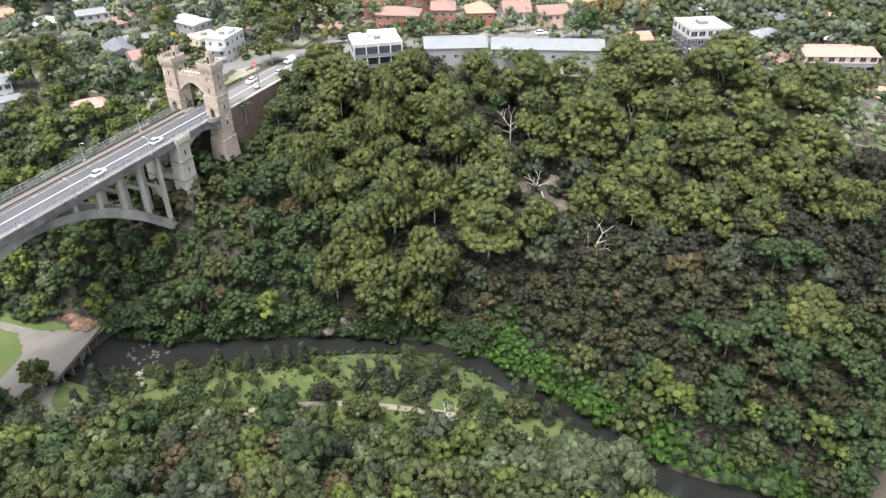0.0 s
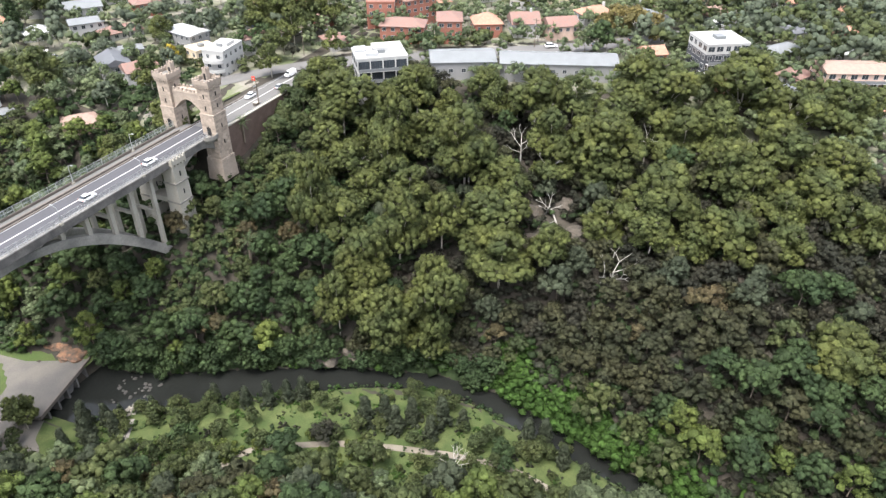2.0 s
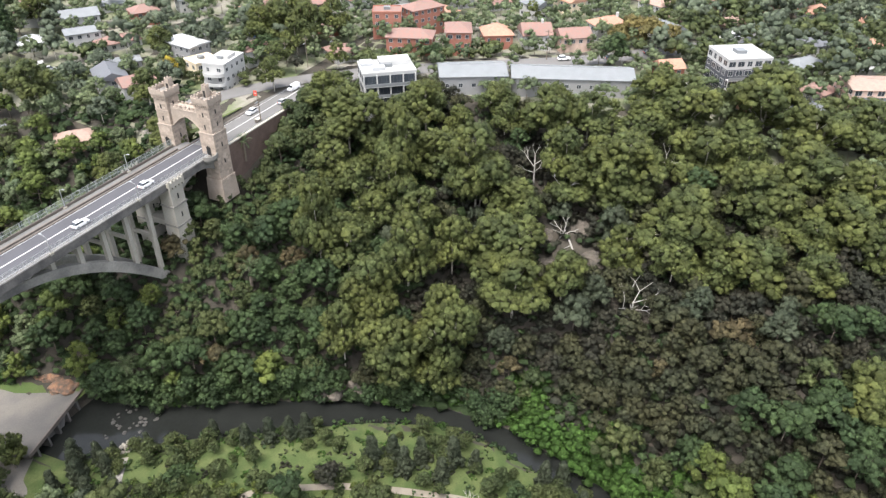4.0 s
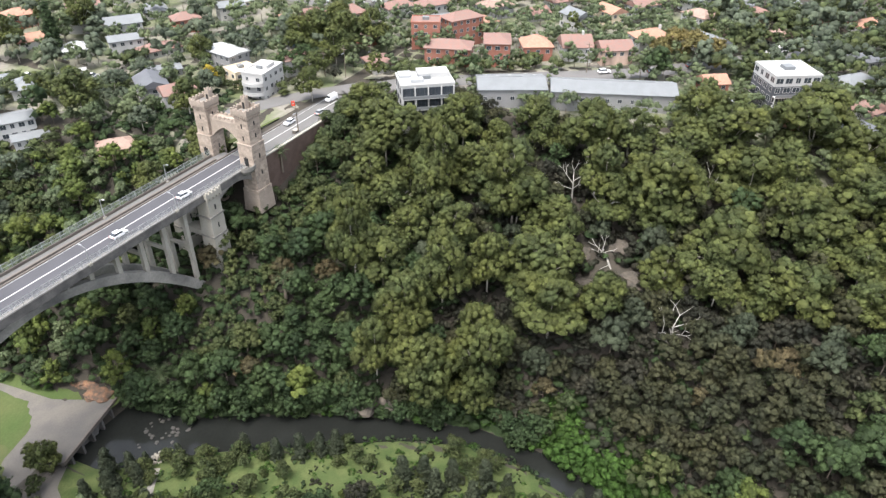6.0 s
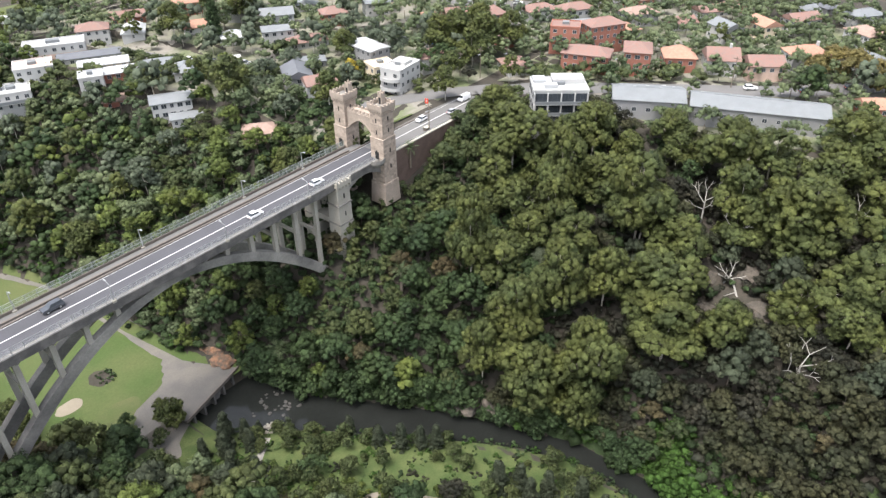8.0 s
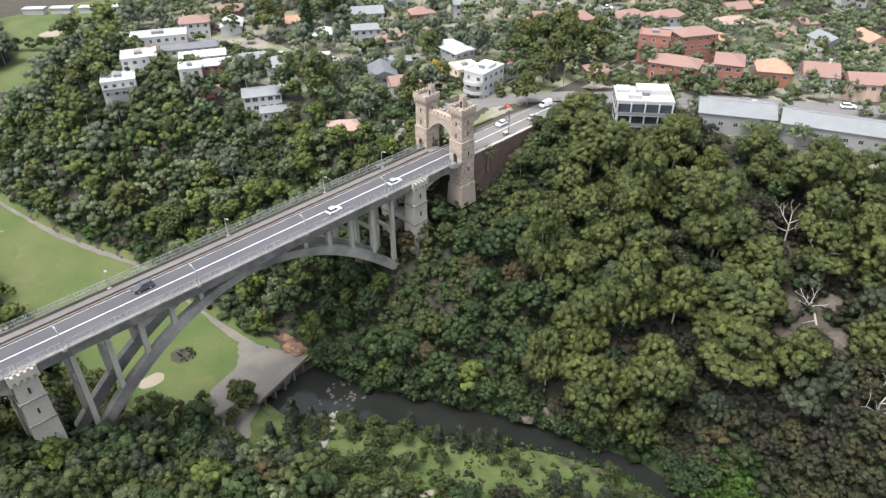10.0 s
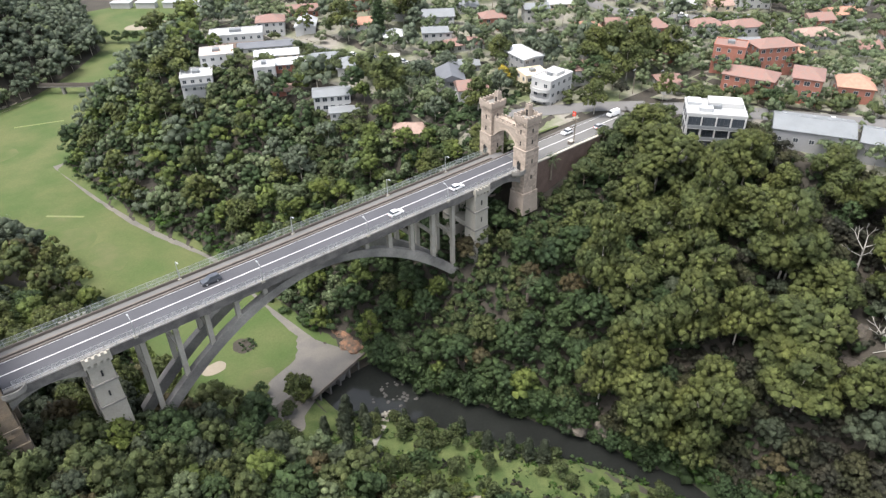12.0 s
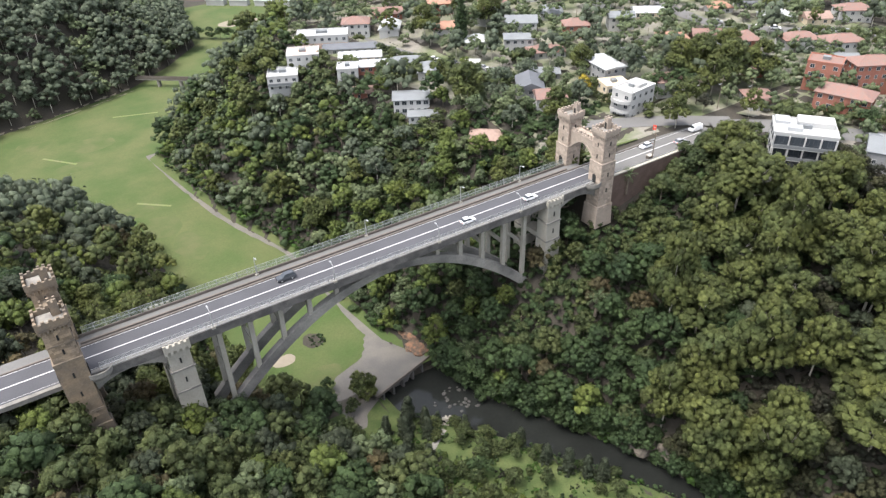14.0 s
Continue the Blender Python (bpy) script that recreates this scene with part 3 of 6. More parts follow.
def tower(x, y, base, inner, single, plain, blocks):
    """A tapered castellated sandstone tower; inner: +1 or -1, the side on which the gate arch and its stair turret stand."""
    t = thing("tower", pose(x, y, 0), "castellated brown stained sandstone bridge tower beside the deck" if x < 50 else "castellated pale weathered sandstone bridge tower with string courses", "tower", "bridge towers")
    if x < 50:
        boxpart("buttress", (-3.9, 3.9, -3.7, 3.4, base - 4, 36), plain, t, taper=0.5)
    boxpart("plinth", (-3.2, 3.2, -3.0, 3.0, base, 40, ), plain, t, taper=0.3)
    boxpart("lower_shaft", (-2.64, 2.64, -2.44, 2.44, 40, 53.4), plain, t)
    boxpart("string_course", (-2.72, 2.72, -2.52, 2.52, 53.3, 53.75), plain, t)
    boxpart("upper_shaft", (-2.4, 2.4, -2.18, 2.18, 53.7, 61.8), plain, t)
    boxpart("string_course", (-2.5, 2.5, -2.28, 2.28, 57.6, 57.9), plain, t)
    clad(t, 2.9, 2.7, base + 2, 40, -0.05, 1, False, blocks)
    clad(t, 2.64, 2.44, 40, 53.3, 0.0, 2 + int(x), single, blocks)
    clad(t, 2.4, 2.18, 53.8, 61.6, 0.0, 3 + int(x), False, blocks)
    for i in range(8):
        u = -2.45 + i * 0.7
        for s in (-1, 1):
            boxpart("corbel", (u - 0.16, u + 0.16, s * 2.4 - 0.25, s * 2.4 + 0.25, 61.2, 61.9), plain, t)
            if i < 7:
                boxpart("corbel", (s * 2.62 - 0.25, s * 2.62 + 0.25, u - 0.0, u + 0.32, 61.2, 61.9), plain, t)
    boxpart("corbel_table", (-2.75, 2.75, -2.55, 2.55, 61.9, 62.4), plain, t)
    boxpart("roof_slab", (-2.3, 2.3, -2.1, 2.1, 62.4, 62.7), DARK_CONCRETE, t)
    for a0, a1, b0, b1 in ((-2.9, 2.9, -2.7, -2.25), (-2.9, 2.9, 2.25, 2.7), (-2.9, -2.45, -2.25, 2.25), (2.45, 2.9, -2.25, 2.25)):
        boxpart("parapet", (a0, a1, b0, b1, 62.4, 63.6), plain, t)
    for s in (-1, 1):
        for i in range(5):
            a = -2.9 + i * 1.3
            boxpart("merlon", (a, a + 0.6, s * 2.475 - 0.22, s * 2.475 + 0.22, 63.6, 64.05), plain, t)
        for i in range(2):
            b = -1.1 + i * 1.4
            boxpart("merlon", (s * 2.675 - 0.22, s * 2.675 + 0.22, b, b + 0.6, 63.6, 64.05), plain, t)
    for z in (45.0, 50.0, 56.0, 59.5):
        d = 2.62 if z < 53 else 2.3
        for s in (-1, 1):
            boxpart("slot_window", (-0.17, 0.17, s * d - 0.06, s * d + 0.06, z - 0.6, z + 0.6), RUBBER, t)
            boxpart("slot_window", (s * (d + 0.2) - 0.06, s * (d + 0.2) + 0.06, -0.17, 0.17, z - 1.1, z + 0.1), RUBBER, t)
    boxpart("doorway", (-2.86, -2.7, -0.65, 0.65, DECK + 0.1, DECK + 2.4), RUBBER, t)
    boxpart("doorway", (2.7, 2.86, -0.65, 0.65, DECK + 0.1, DECK + 2.4), RUBBER, t)
    c = inner * 0.9
    boxpart("stair_turret", (0.5, 2.0, c - 0.7, c + 0.7, 62.7, 65.7), plain, t)
    boxpart("turret_door", (0.42, 0.5, c - 0.35, c + 0.35, 62.8, 64.6), RUBBER, t)
    for i in range(2):
        for s in (-1, 1):
            boxpart("merlon", (0.5 + i * 1.0, 1.0 + i * 1.0, c + s * 0.5 - 0.2, c + s * 0.5 + 0.2, 65.7, 66.2), plain, t)
    return t


for x in (0.3, 142.1):
    stone, blocks = (DARK_SANDSTONE, DARK_ASHLAR) if x < 50 else (SANDSTONE, ASHLAR)
    tower(x, 0.0, 28 if x < 50 else 33, 1, x < 50, stone, blocks)
    tower(x, 14.4, 26 if x < 50 else 33, -1, False, stone, blocks)
    gate = thing("gate_arch", pose(x, 0, 0), "castellated pointed sandstone arch spanning the road", "gateway arch", "bridge gateways")
    bm = bmesh.new()
    y0, y1 = 2.15, 12.25
    arc = []
    for i in range(13):
        u = i / 12
        arc.append((y0 + (y1 - y0) * u, 53.2 + 3.6 * (1 - abs(2 * u - 1) ** 1.6)))
    prism(bm, [(y0, 59.2)] + arc + [(y1, 59.2)], -1.5, 1.5)
    w = part("arch_wall", bm, stone, gate)
    for vtx in w.data.vertices:
        vtx.co.x, vtx.co.y = vtx.co.y, vtx.co.x
    w.data.flip_normals()
    bm = bmesh.new()
    prism(bm, [(p, q + 0.55) for p, q in arc] + [(p, q - 0.03) for p, q in arc[::-1]], -1.66, 1.66)
    w = part("arch_ring", bm, stone, gate)
    for vtx in w.data.vertices:
        vtx.co.x, vtx.co.y = vtx.co.y, vtx.co.x
    w.data.flip_normals()
    boxpart("string_course", (-1.6, 1.6, y0, y1, 58.5, 58.8), stone, gate)
    for i in range(7):
        y = y0 + 0.2 + i * 1.45
        for s in (-1, 1):
            boxpart("merlon", (s * 1.3 - 0.2, s * 1.3 + 0.2, y, y + 0.8, 59.2, 59.85), stone, gate)

# ---- creek crossing at the park ----
slab = thing("culvert_bridge", pose(67.5, 1.4, 0, 0, 0, math.degrees(math.atan2(5.2, 19.2))), "low concrete creek crossing with a dark timber edge", "footbridge")
boxpart("slab", (-3, 21, -0.2, 5, 3.2, 3.85), GRAVEL, slab)
boxpart("edge_beam", (-3, 21, -0.7, -0.2, 3.3, 4.3), BROWN, slab)
for i in range(6):
    boxpart("support", (-0.5 + i * 3.9, 0.1 + i * 3.9, -0.6, 4, -1.6, 3.2), EDGE_CONCRETE, slab)

# ---- trees ----
rng = np.random.default_rng(7)

PHI = (1 + 5 ** 0.5) / 2
ICO_V = np.array([(s, t * PHI, 0) for s in (-1, 1) for t in (-1, 1)] + [(0, s, t * PHI) for s in (-1, 1) for t in (-1, 1)] + [(t * PHI, 0, s) for s in (-1, 1) for t in (-1, 1)]) / math.hypot(1, PHI)
ICO_F = np.array([f for f in ((a, b, c) for a in range(12) for b in range(a + 1, 12) for c in range(b + 1, 12))
                  if all(np.linalg.norm(ICO_V[p] - ICO_V[q]) < 1.2 for p, q in ((f[0], f[1]), (f[1], f[2]), (f[0], f[2])))])
ICO_F = np.array([f if np.dot(np.cross(ICO_V[f[1]] - ICO_V[f[0]], ICO_V[f[2]] - ICO_V[f[0]]), ICO_V[f[0]]) > 0 else f[::-1] for f in ICO_F])
ICO_F = ICO_F[ICO_V[ICO_F].mean(axis=1)[:, 2] > -0.35]


def crown_arrays(seed, spread_r, height, base, clump_r, leaves, leaf, lobes, gap=1.4, droop=0.0):
    """Corners, triangles and soft normals of a crown: rounded lobes (0: one tall cone), each set with domed clumps of fine leaves."""
    g = np.random.default_rng(seed)
    heads, centres = [], []
    deep = height - base
    for k in range(lobes):
        if k == 0:
            lr = spread_r * (1.0 if lobes == 1 else 0.56)
            heads.append((np.array([g.uniform(-0.08, 0.08) * spread_r, g.uniform(-0.08, 0.08) * spread_r, height - lr * 0.8]), lr))
            continue
        a = 2 * np.pi * (k + g.uniform(-0.28, 0.28)) / (lobes - 1)
        lr = spread_r * g.uniform(0.36, 0.52)
        r = spread_r * g.uniform(0.5, 0.72)
        z = max(base + lr * 0.5, height - lr * 0.8 - deep * g.uniform(0.08, 0.62))
        heads.append((np.array([r * np.cos(a), r * np.sin(a), z]), lr))
    for k, (c, lr) in enumerate(heads):
        n = max(3, int(2 * np.pi * 1.3 * lr * lr / (gap * clump_r) ** 2))
        for i in range(n):
            z = 1 - 1.32 * (i + 0.5) / n
            a = 2.39996 * i + g.uniform(-0.35, 0.35)
            s = math.sqrt(max(0, 1 - z * z))
            d = np.array([s * np.cos(a), s * np.sin(a), z])
            p = c + d * lr * np.array([1, 1, 0.82]) * g.uniform(0.78, 1.08)
            if any(j != k and np.linalg.norm(p - o) < r * 0.74 for j, (o, r) in enumerate(heads)) or g.random() < 0.06:
                continue
            centres.append((p, d))
    if not lobes:
        n = int(8 + 2.4 * spread_r * deep / (gap * clump_r) ** 2)
        for i in range(n):
            u = (i + g.random()) / n
            r, a = spread_r * (1 - 0.9 * u) * g.uniform(0.25, 1.05), 2.39996 * i
            centres.append((np.array([r * np.cos(a), r * np.sin(a), base + deep * u]), np.array([np.cos(a), np.sin(a), 0.5]) / 1.118))
    vs, fs, ns, n = [], [], [], 0
    for c, out in centres:
        s = clump_r * g.uniform(0.75, 1.25)
        squash = np.array([1, 1, 0.78 + droop])
        axis = out * 0.55 + np.array([0, 0, 0.75])
        vs.append(ICO_V * (1 + 0.24 * g.standard_normal((12, 1))) * s * 0.8 * squash + c)
        ns.append(ICO_V + out * 0.3 + np.array([0, 0, 0.05]) + 0.16 * g.standard_normal((12, 3)))
        fs.append(ICO_F + n)
        n += 12
        d = g.standard_normal((leaves, 3)) + axis * 0.75
        d /= np.linalg.norm(d, axis=1)[:, None]
        p = c + d * s * squash * g.uniform(0.8, 1.34, (leaves, 1))
        p[:, 2] -= droop * s * g.random(leaves)
        face = d + 0.45 * g.standard_normal((leaves, 3))
        t1 = np.cross(face, g.standard_normal((leaves, 3)))
        t1 /= np.linalg.norm(t1, axis=1)[:, None]
        t2 = np.cross(face, t1)
        t2 /= np.linalg.norm(t2, axis=1)[:, None]
        k = leaf * g.uniform(0.65, 1.35, (leaves, 1))
        tri = np.stack([p - t1 * k, p + t1 * k * 0.7 - t2 * k * 0.55, p + t1 * k * 0.6 + t2 * k * 0.6], 1)
        flip = np.einsum("ij,ij->i", np.cross(tri[:, 1] - tri[:, 0], tri[:, 2] - tri[:, 0]), d) < 0
        tri[flip] = tri[flip][:, ::-1]
        vs.append(tri.reshape(-1, 3))
        ns.append(np.repeat(d + out * 0.3 + np.array([0, 0, 0.05]) + 0.5 * g.standard_normal((leaves, 3)), 3, axis=0))
        fs.append(n + np.arange(3 * leaves).reshape(-1, 3))
        n += 3 * leaves
    nn = np.concatenate(ns)
    nn /= np.linalg.norm(nn, axis=1)[:, None] + 1e-9
    return np.concatenate(vs), np.concatenate(fs), [h[0] for h in heads] or [c[0] for c in centres], nn


def trunk_arrays(heads, height, radius, limbs, sides):
    """A tapered leaning trunk, forked, with limbs that reach into the lobes of the crown and twigs from them."""
    bm = bmesh.new()
    fork = Vector((0.02 * height, -0.013 * height, height * 0.4))
    tube(bm, (0, 0, -2.5), fork, radius, radius * 0.75, sides)
    for k, c in enumerate(heads[:limbs]):
        c = Vector(c)
        mid = fork.lerp(c, 0.5) + Vector((0.25 * (k % 3 - 1), 0.3 * (k % 2) - 0.15, -0.06 * height * (0.4 + k % 2)))
        tube(bm, fork, mid, radius * 0.62, radius * 0.42, max(4, sides - 1))
        tube(bm, mid, c, radius * 0.42, radius * 0.2, 4)
        if sides > 4:
            for q in (Vector((1.4, 0.5, 0.9)), Vector((-0.7, 1.3, 0.8)), Vector((-0.8, -1.2, 1.0))):
                tube(bm, mid.lerp(c, 0.55), c + q * 1.2, radius * 0.22, radius * 0.08, 3)
    bmesh.ops.triangulate(bm, faces=bm.faces)
    v = np.array([p.co[:] for p in bm.verts])
    bm.verts.index_update()
    f = np.array([[p.index for p in q.verts] for q in bm.faces])
    bm.free()
    return v, f


# kind: spread, height, base, clump radius, leaves a clump, leaf size, lobes, gap, droop, leaf, bark, words, category
KINDS = {
    "gum": (7.0, 20.0, 3.5, 1.15, 14, 0.29, 11, 1.4, 0.12, GUM_LEAF, PALE_BARK, "tall gum tree with a domed olive crown and pale limbs", "gum tree"),
    "broad": (4.5, 10.5, 1.0, 1.09, 14, 0.29, 5, 1.5, 0.0, DARK_LEAF, BARK, "dense dark green broadleaf tree on the gully side", "tree"),
    "mixed": (4.2, 9.5, 0.8, 1.04, 14, 0.29, 5, 1.5, 0.0, MIXED_LEAF, BARK, "rounded mid-green tree with a clumpy crown", "tree"),
    "garden": (4.2, 10.0, 1.2, 1.15, 11, 0.30, 5, 1.5, 0.0, HAZY_GARDEN_LEAF, BARK, "leafy light green garden tree between the houses", "tree"),
    "scrub": (3.3, 6.6, 0.6, 0.90, 13, 0.28, 4, 1.55, 0.0, SCRUB_LEAF, BARK, "low brownish bushland shrub with thin foliage", "shrub"),
    "olive": (3.6, 7.4, 0.6, 0.95, 13, 0.28, 4, 1.5, 0.0, OLIVE_LEAF, BARK, "low olive-green bushland tree on the dry slope", "tree"),
    "grey": (3.9, 9.0, 0.8, 1.04, 14, 0.29, 5, 1.5, 0.15, GREY_LEAF, BARK, "soft grey-green bushland tree on the bank", "tree"),
    "bluegum": (4.6, 11.0, 1.0, 1.15, 11, 0.30, 6, 1.5, 0.1, HAZE_LEAF, PALE_BARK, "blue-green gum tree on the slope above the field", "gum tree"),
    "lime": (3.8, 9.0, 0.8, 1.04, 14, 0.29, 4, 1.5, 0.0, LIME_LEAF, BARK, "fresh yellow-green tree on the bank", "tree"),
    "rust": (3.4, 8.0, 0.8, 1.00, 13, 0.28, 4, 1.5, 0.0, RUST_LEAF, BARK, "rusty brown-leaved tree on the bank", "tree"),
    "yellow": (2.6, 6.5, 1.0, 0.9, 14, 0.28, 3, 1.4, 0.0, YELLOW_LEAF, BARK, "small tree in golden yellow leaf beside the flats", "tree"),
    "ochre": (4.6, 10.5, 1.2, 1.05, 14, 0.29, 6, 1.45, 0.0, OCHRE_LEAF, BARK, "broad tree turning ochre and gold beside the street", "tree"),
    "bush": (2.5, 4.2, 0.3, 0.95, 10, 0.28, 3, 1.5, 0.0, MIXED_LEAF, BARK, "low rounded green bush beside the road", "shrub"),
    "casuarina": (2.1, 8.2, 0.3, 0.72, 20, 0.25, 0, 1.15, 0.4, GREY_LEAF, BARK, "slender grey-green casuarina with feathery foliage", "casuarina"),
    "pine": (4.2, 19.0, 1.5, 1.05, 18, 0.34, 0, 1.2, 0.0, DARK_LEAF, BARK, "tall symmetrical dark Norfolk pine above the roofs", "pine tree"),
    "willow": (5.4, 9.5, 0.6, 1.0, 22, 0.27, 6, 1.25, 0.45, PALE_LEAF, BARK, "broad pale green willow-like tree beside the creek", "tree"),
    "vine": (2.1, 2.2, 0.2, 0.95, 12, 0.28, 1, 2.2, 0.0, VINE_LEAF, BARK, "bright green creeper mounded over the creek bank", "creeper"),
    "fern": (2.0, 2.2, 0.2, 1.15, 4, 0.36, 1, 3.2, 0.0, DARK_LEAF, BARK, "low dark undergrowth covering the slope", "undergrowth"),
    "dry": (1.9, 1.8, 0.2, 1.1, 4, 0.36, 1, 3.2, 0.0, SCRUB_LEAF, BARK, "low dry undergrowth covering the slope", "undergrowth"),
}
LEAF, BOLE, WORDS, SORT = 9, 10, 11, 12
LOW_GROWTH = ("vine", "fern", "dry")
VARIANTS, DISTANT = {}, {}
for k, (name, spec) in enumerate(KINDS.items()):
    made, plain = [], []
    for j in range(6):
        wide, tall = spec[0] * (0.88 + 0.05 * j), spec[1] * (0.94 + 0.03 * j)
        v, f, c, nn = crown_arrays(100 * k + j, wide, tall, *spec[2:9])
        tv, tf = trunk_arrays(c, tall, 0.34 if name == "gum" else 0.17, 9 if name == "gum" else 3, 6 if name == "gum" else 4)
        made.append((v, f, tv, tf, mesh_from(name + "_crown", v, f, spec[LEAF], nn), mesh_from(name + "_trunk", tv, tf, spec[BOLE]), nn))
        if name not in LOW_GROWTH:
            v, f, c, nn = crown_arrays(100 * k + j + 50, wide, tall, spec[2], spec[3] * 1.5, 5, spec[5] * 1.6, min(spec[6], 5), spec[7] * 1.12, spec[8])
            tv, tf = trunk_arrays(c, tall, 0.2, 0, 3)
            plain.append((v, f, tv, tf, None, None, nn))
    VARIANTS[name], DISTANT[name] = made, plain

LOW = []  # places before buildings where only bushes grow: x, y, radius
BUILT = [(83.5, 10.5, 4.5), (84, 16, 3.5)]  # footprints kept clear of trees: x, y, radius


def zones(x, y):
    """For many places at once: the sort of tree there ("" for none) and how thickly it stands."""
    e, w, d = east(y), west(y), road_distance(x, y)[0]
    z = ground_height(x, y)
    g, u = x - e, rng.random(len(x))
    kind, thick = np.full(len(x), "mixed", dtype="<U10"), np.full(len(x), 1.0)

    def put(mask, name, k=1.0):
        kind[mask], thick[mask] = name, k

    for lo, hi, name in ((0, 0.12, "broad"), (0.12, 0.24, "grey"), (0.24, 0.38, "lime"), (0.38, 0.46, "rust"), (0.52, 0.64, "garden"), (0.64, 0.68, "olive")):
        put((x < w) & (u >= lo) & (u < hi), name)
    hill = (g > 0) & (y < 20)
    put(hill, "scrub")
    put(hill & (u > 0.38), "olive")
    put(hill & (u > 0.64), "broad")
    put(hill & (u > 0.8), "grey")
    put(hill & (u > 0.72) & (g > 58), "gum")
    put(hill & (y > -50) & (g < 60), "broad")
    put(hill & (y > -50) & (g < 60) & (u < 0.24), "mixed")
    put(hill & (y > -50) & (g < 60) & (u > 0.86), "lime")
    put(hill & (y > -50) & (g < 60) & (u > 0.95), "rust")
    put(hill & (y < -78) & (g < 38 + 10 * np.sin(y * 0.2)) & (u < 0.5), "scrub")
    put(hill & (y < -78) & (g < 40) & (u > 0.2) & (u < 0.32), "grey")
    put(hill & (y < -78) & (g < 44) & (u > 0.45), "olive")
    put(hill & (y < -78) & (g < 40) & (u > 0.32) & (u < 0.4), "rust")
    put(hill & (y < -152) & (g < 40) & (u < 0.75), "broad")
    put(hill & (y < -152) & (g < 40) & (u < 0.3), "mixed")
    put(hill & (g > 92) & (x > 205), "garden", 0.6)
    put(hill & (g > 92) & (x > 205) & (u < 0.2), "gum", 0.3)
    put(hill & (y < -96) & (y > -180) & (g < 9), "mixed", 0.12)
    put(hill & (y < -118) & (y > -185) & (y < -136) & (g > 2) & (g < 15) & (u > 0.55), "lime", 0.7)
    put(hill & (y < -128) & (y > -185) & (g > 9) & (g < 34) & (u < 0.45), "broad")
    put((g > 40) & (x > 132) & (x < 215) & (y > -20) & (y < 2), "bush", 0.9)
    put((g > 40) & (x > 146) & (x < 190) & (y > -20) & (y < -7), "mixed", 0.7)
    north = (g > 0) & (y >= 20)
    far_wood = (x > 262) & (y < -92) & (y > -215)
    put(far_wood, "mixed", 0.9)
    put(far_wood & (u > 0.6), "bluegum", 0.9)
    put(north & (u < 0.3), "lime")
    put(north & (u < 0.1), "broad")
    put(north & (u > 0.3) & (u < 0.5), "bluegum")
    put(north & (u > 0.72), "gum")
    put((x < w) & (y > 14) & (y < 120) & (u > 0.45), "gum")
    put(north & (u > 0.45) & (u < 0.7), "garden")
    put(north & (y < 72) & (u < 0.4), "lime")
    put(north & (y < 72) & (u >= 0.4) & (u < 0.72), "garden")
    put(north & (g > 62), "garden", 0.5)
    put(north & (g > 62) & (u < 0.2), "bluegum", 0.5)
    put(north & (g > 62) & (u > 0.86), "gum", 0.4)
    put((x < w) & (y > 120), "bluegum")
    put((x < w) & (y > 120) & (u > 0.8), "garden")
    put((g > 0) & (g < 16) & (y > 190), "bluegum")
    for a, c, r in LOW:
        put((x - a) ** 2 + (y - c) ** 2 < r * r, "bush")
    bad = (d < 1.2) | ((x > w - 0.5) & (g < 1.5))
    tall = np.array([KINDS[k][1] for k in kind])
    bad |= (y > -5) & (y < 17) & (x > -8) & (x < 147) & (z + tall * 1.1 > np.where((x > 26) & (x < 117), arch_z(x) - 4, 42))
    for a, c, r in BUILT:
        bad |= (x - a) ** 2 + (y - c) ** 2 < (r + 1.0) ** 2
    kind[bad] = ""
    return kind, thick


def plant(kind, x, y, size, as_thing, wide=None, sunk=0.0):
    """size: of its kind's usual height; wide: of its usual spread, else as size; sunk: how deep its foot stands in a hollow."""
    far = not as_thing and kind not in LOW_GROWTH and (x > 205 or y > 75 or x < -25)
    made = DISTANT[kind] if far else VARIANTS[kind]
    j = int(rng.integers(len(made)))
    turn, z = rng.uniform(0, 360), float(ground_height(x, y)) - sunk
    wide = wide or size
    if as_thing:
        spec = KINDS[kind]
        t = thing("tree" if spec[SORT] != "shrub" else "shrub", pose(x, y, z, 0, 0, turn) @ Matrix.Diagonal((wide, wide, size, 1)), spec[WORDS], spec[SORT], "trees of the gully")
        for nm, me in (("crown", made[j][4]), ("trunk", made[j][5])):
            ob = new(nm, me)
            ob.parent = t
    else:
        a = radians(turn)
        m = np.array([[wide * math.cos(a), -wide * math.sin(a), 0], [wide * math.sin(a), wide * math.cos(a), 0], [0, 0, size]])
        WOODS.setdefault(kind, []).append((made[j], m, np.array([x, y, z])))


WOODS = {}
COUNT = {}
SPACING = {"grey": 5.2, "lime": 5.1, "rust": 4.8, "bush": 3.2, "bluegum": 6.2, "garden": 5.6, "gum": 12.5, "broad": 5.8, "mixed": 5.5, "scrub": 4.2, "olive": 4.5, "casuarina": 3.0}
placed = {}


def free_spot(x, y, r):
    i, j = int(x // 9), int(y // 9)
    for a in (-1, 0, 1):
        for b in (-1, 0, 1):
            for px, py, pr in placed.get((i + a, j + b), ()):
                if (x - px) ** 2 + (y - py) ** 2 < (0.5 * (r + pr)) ** 2:
                    return False
    placed.setdefault((i, j), []).append((x, y, r))
    return True


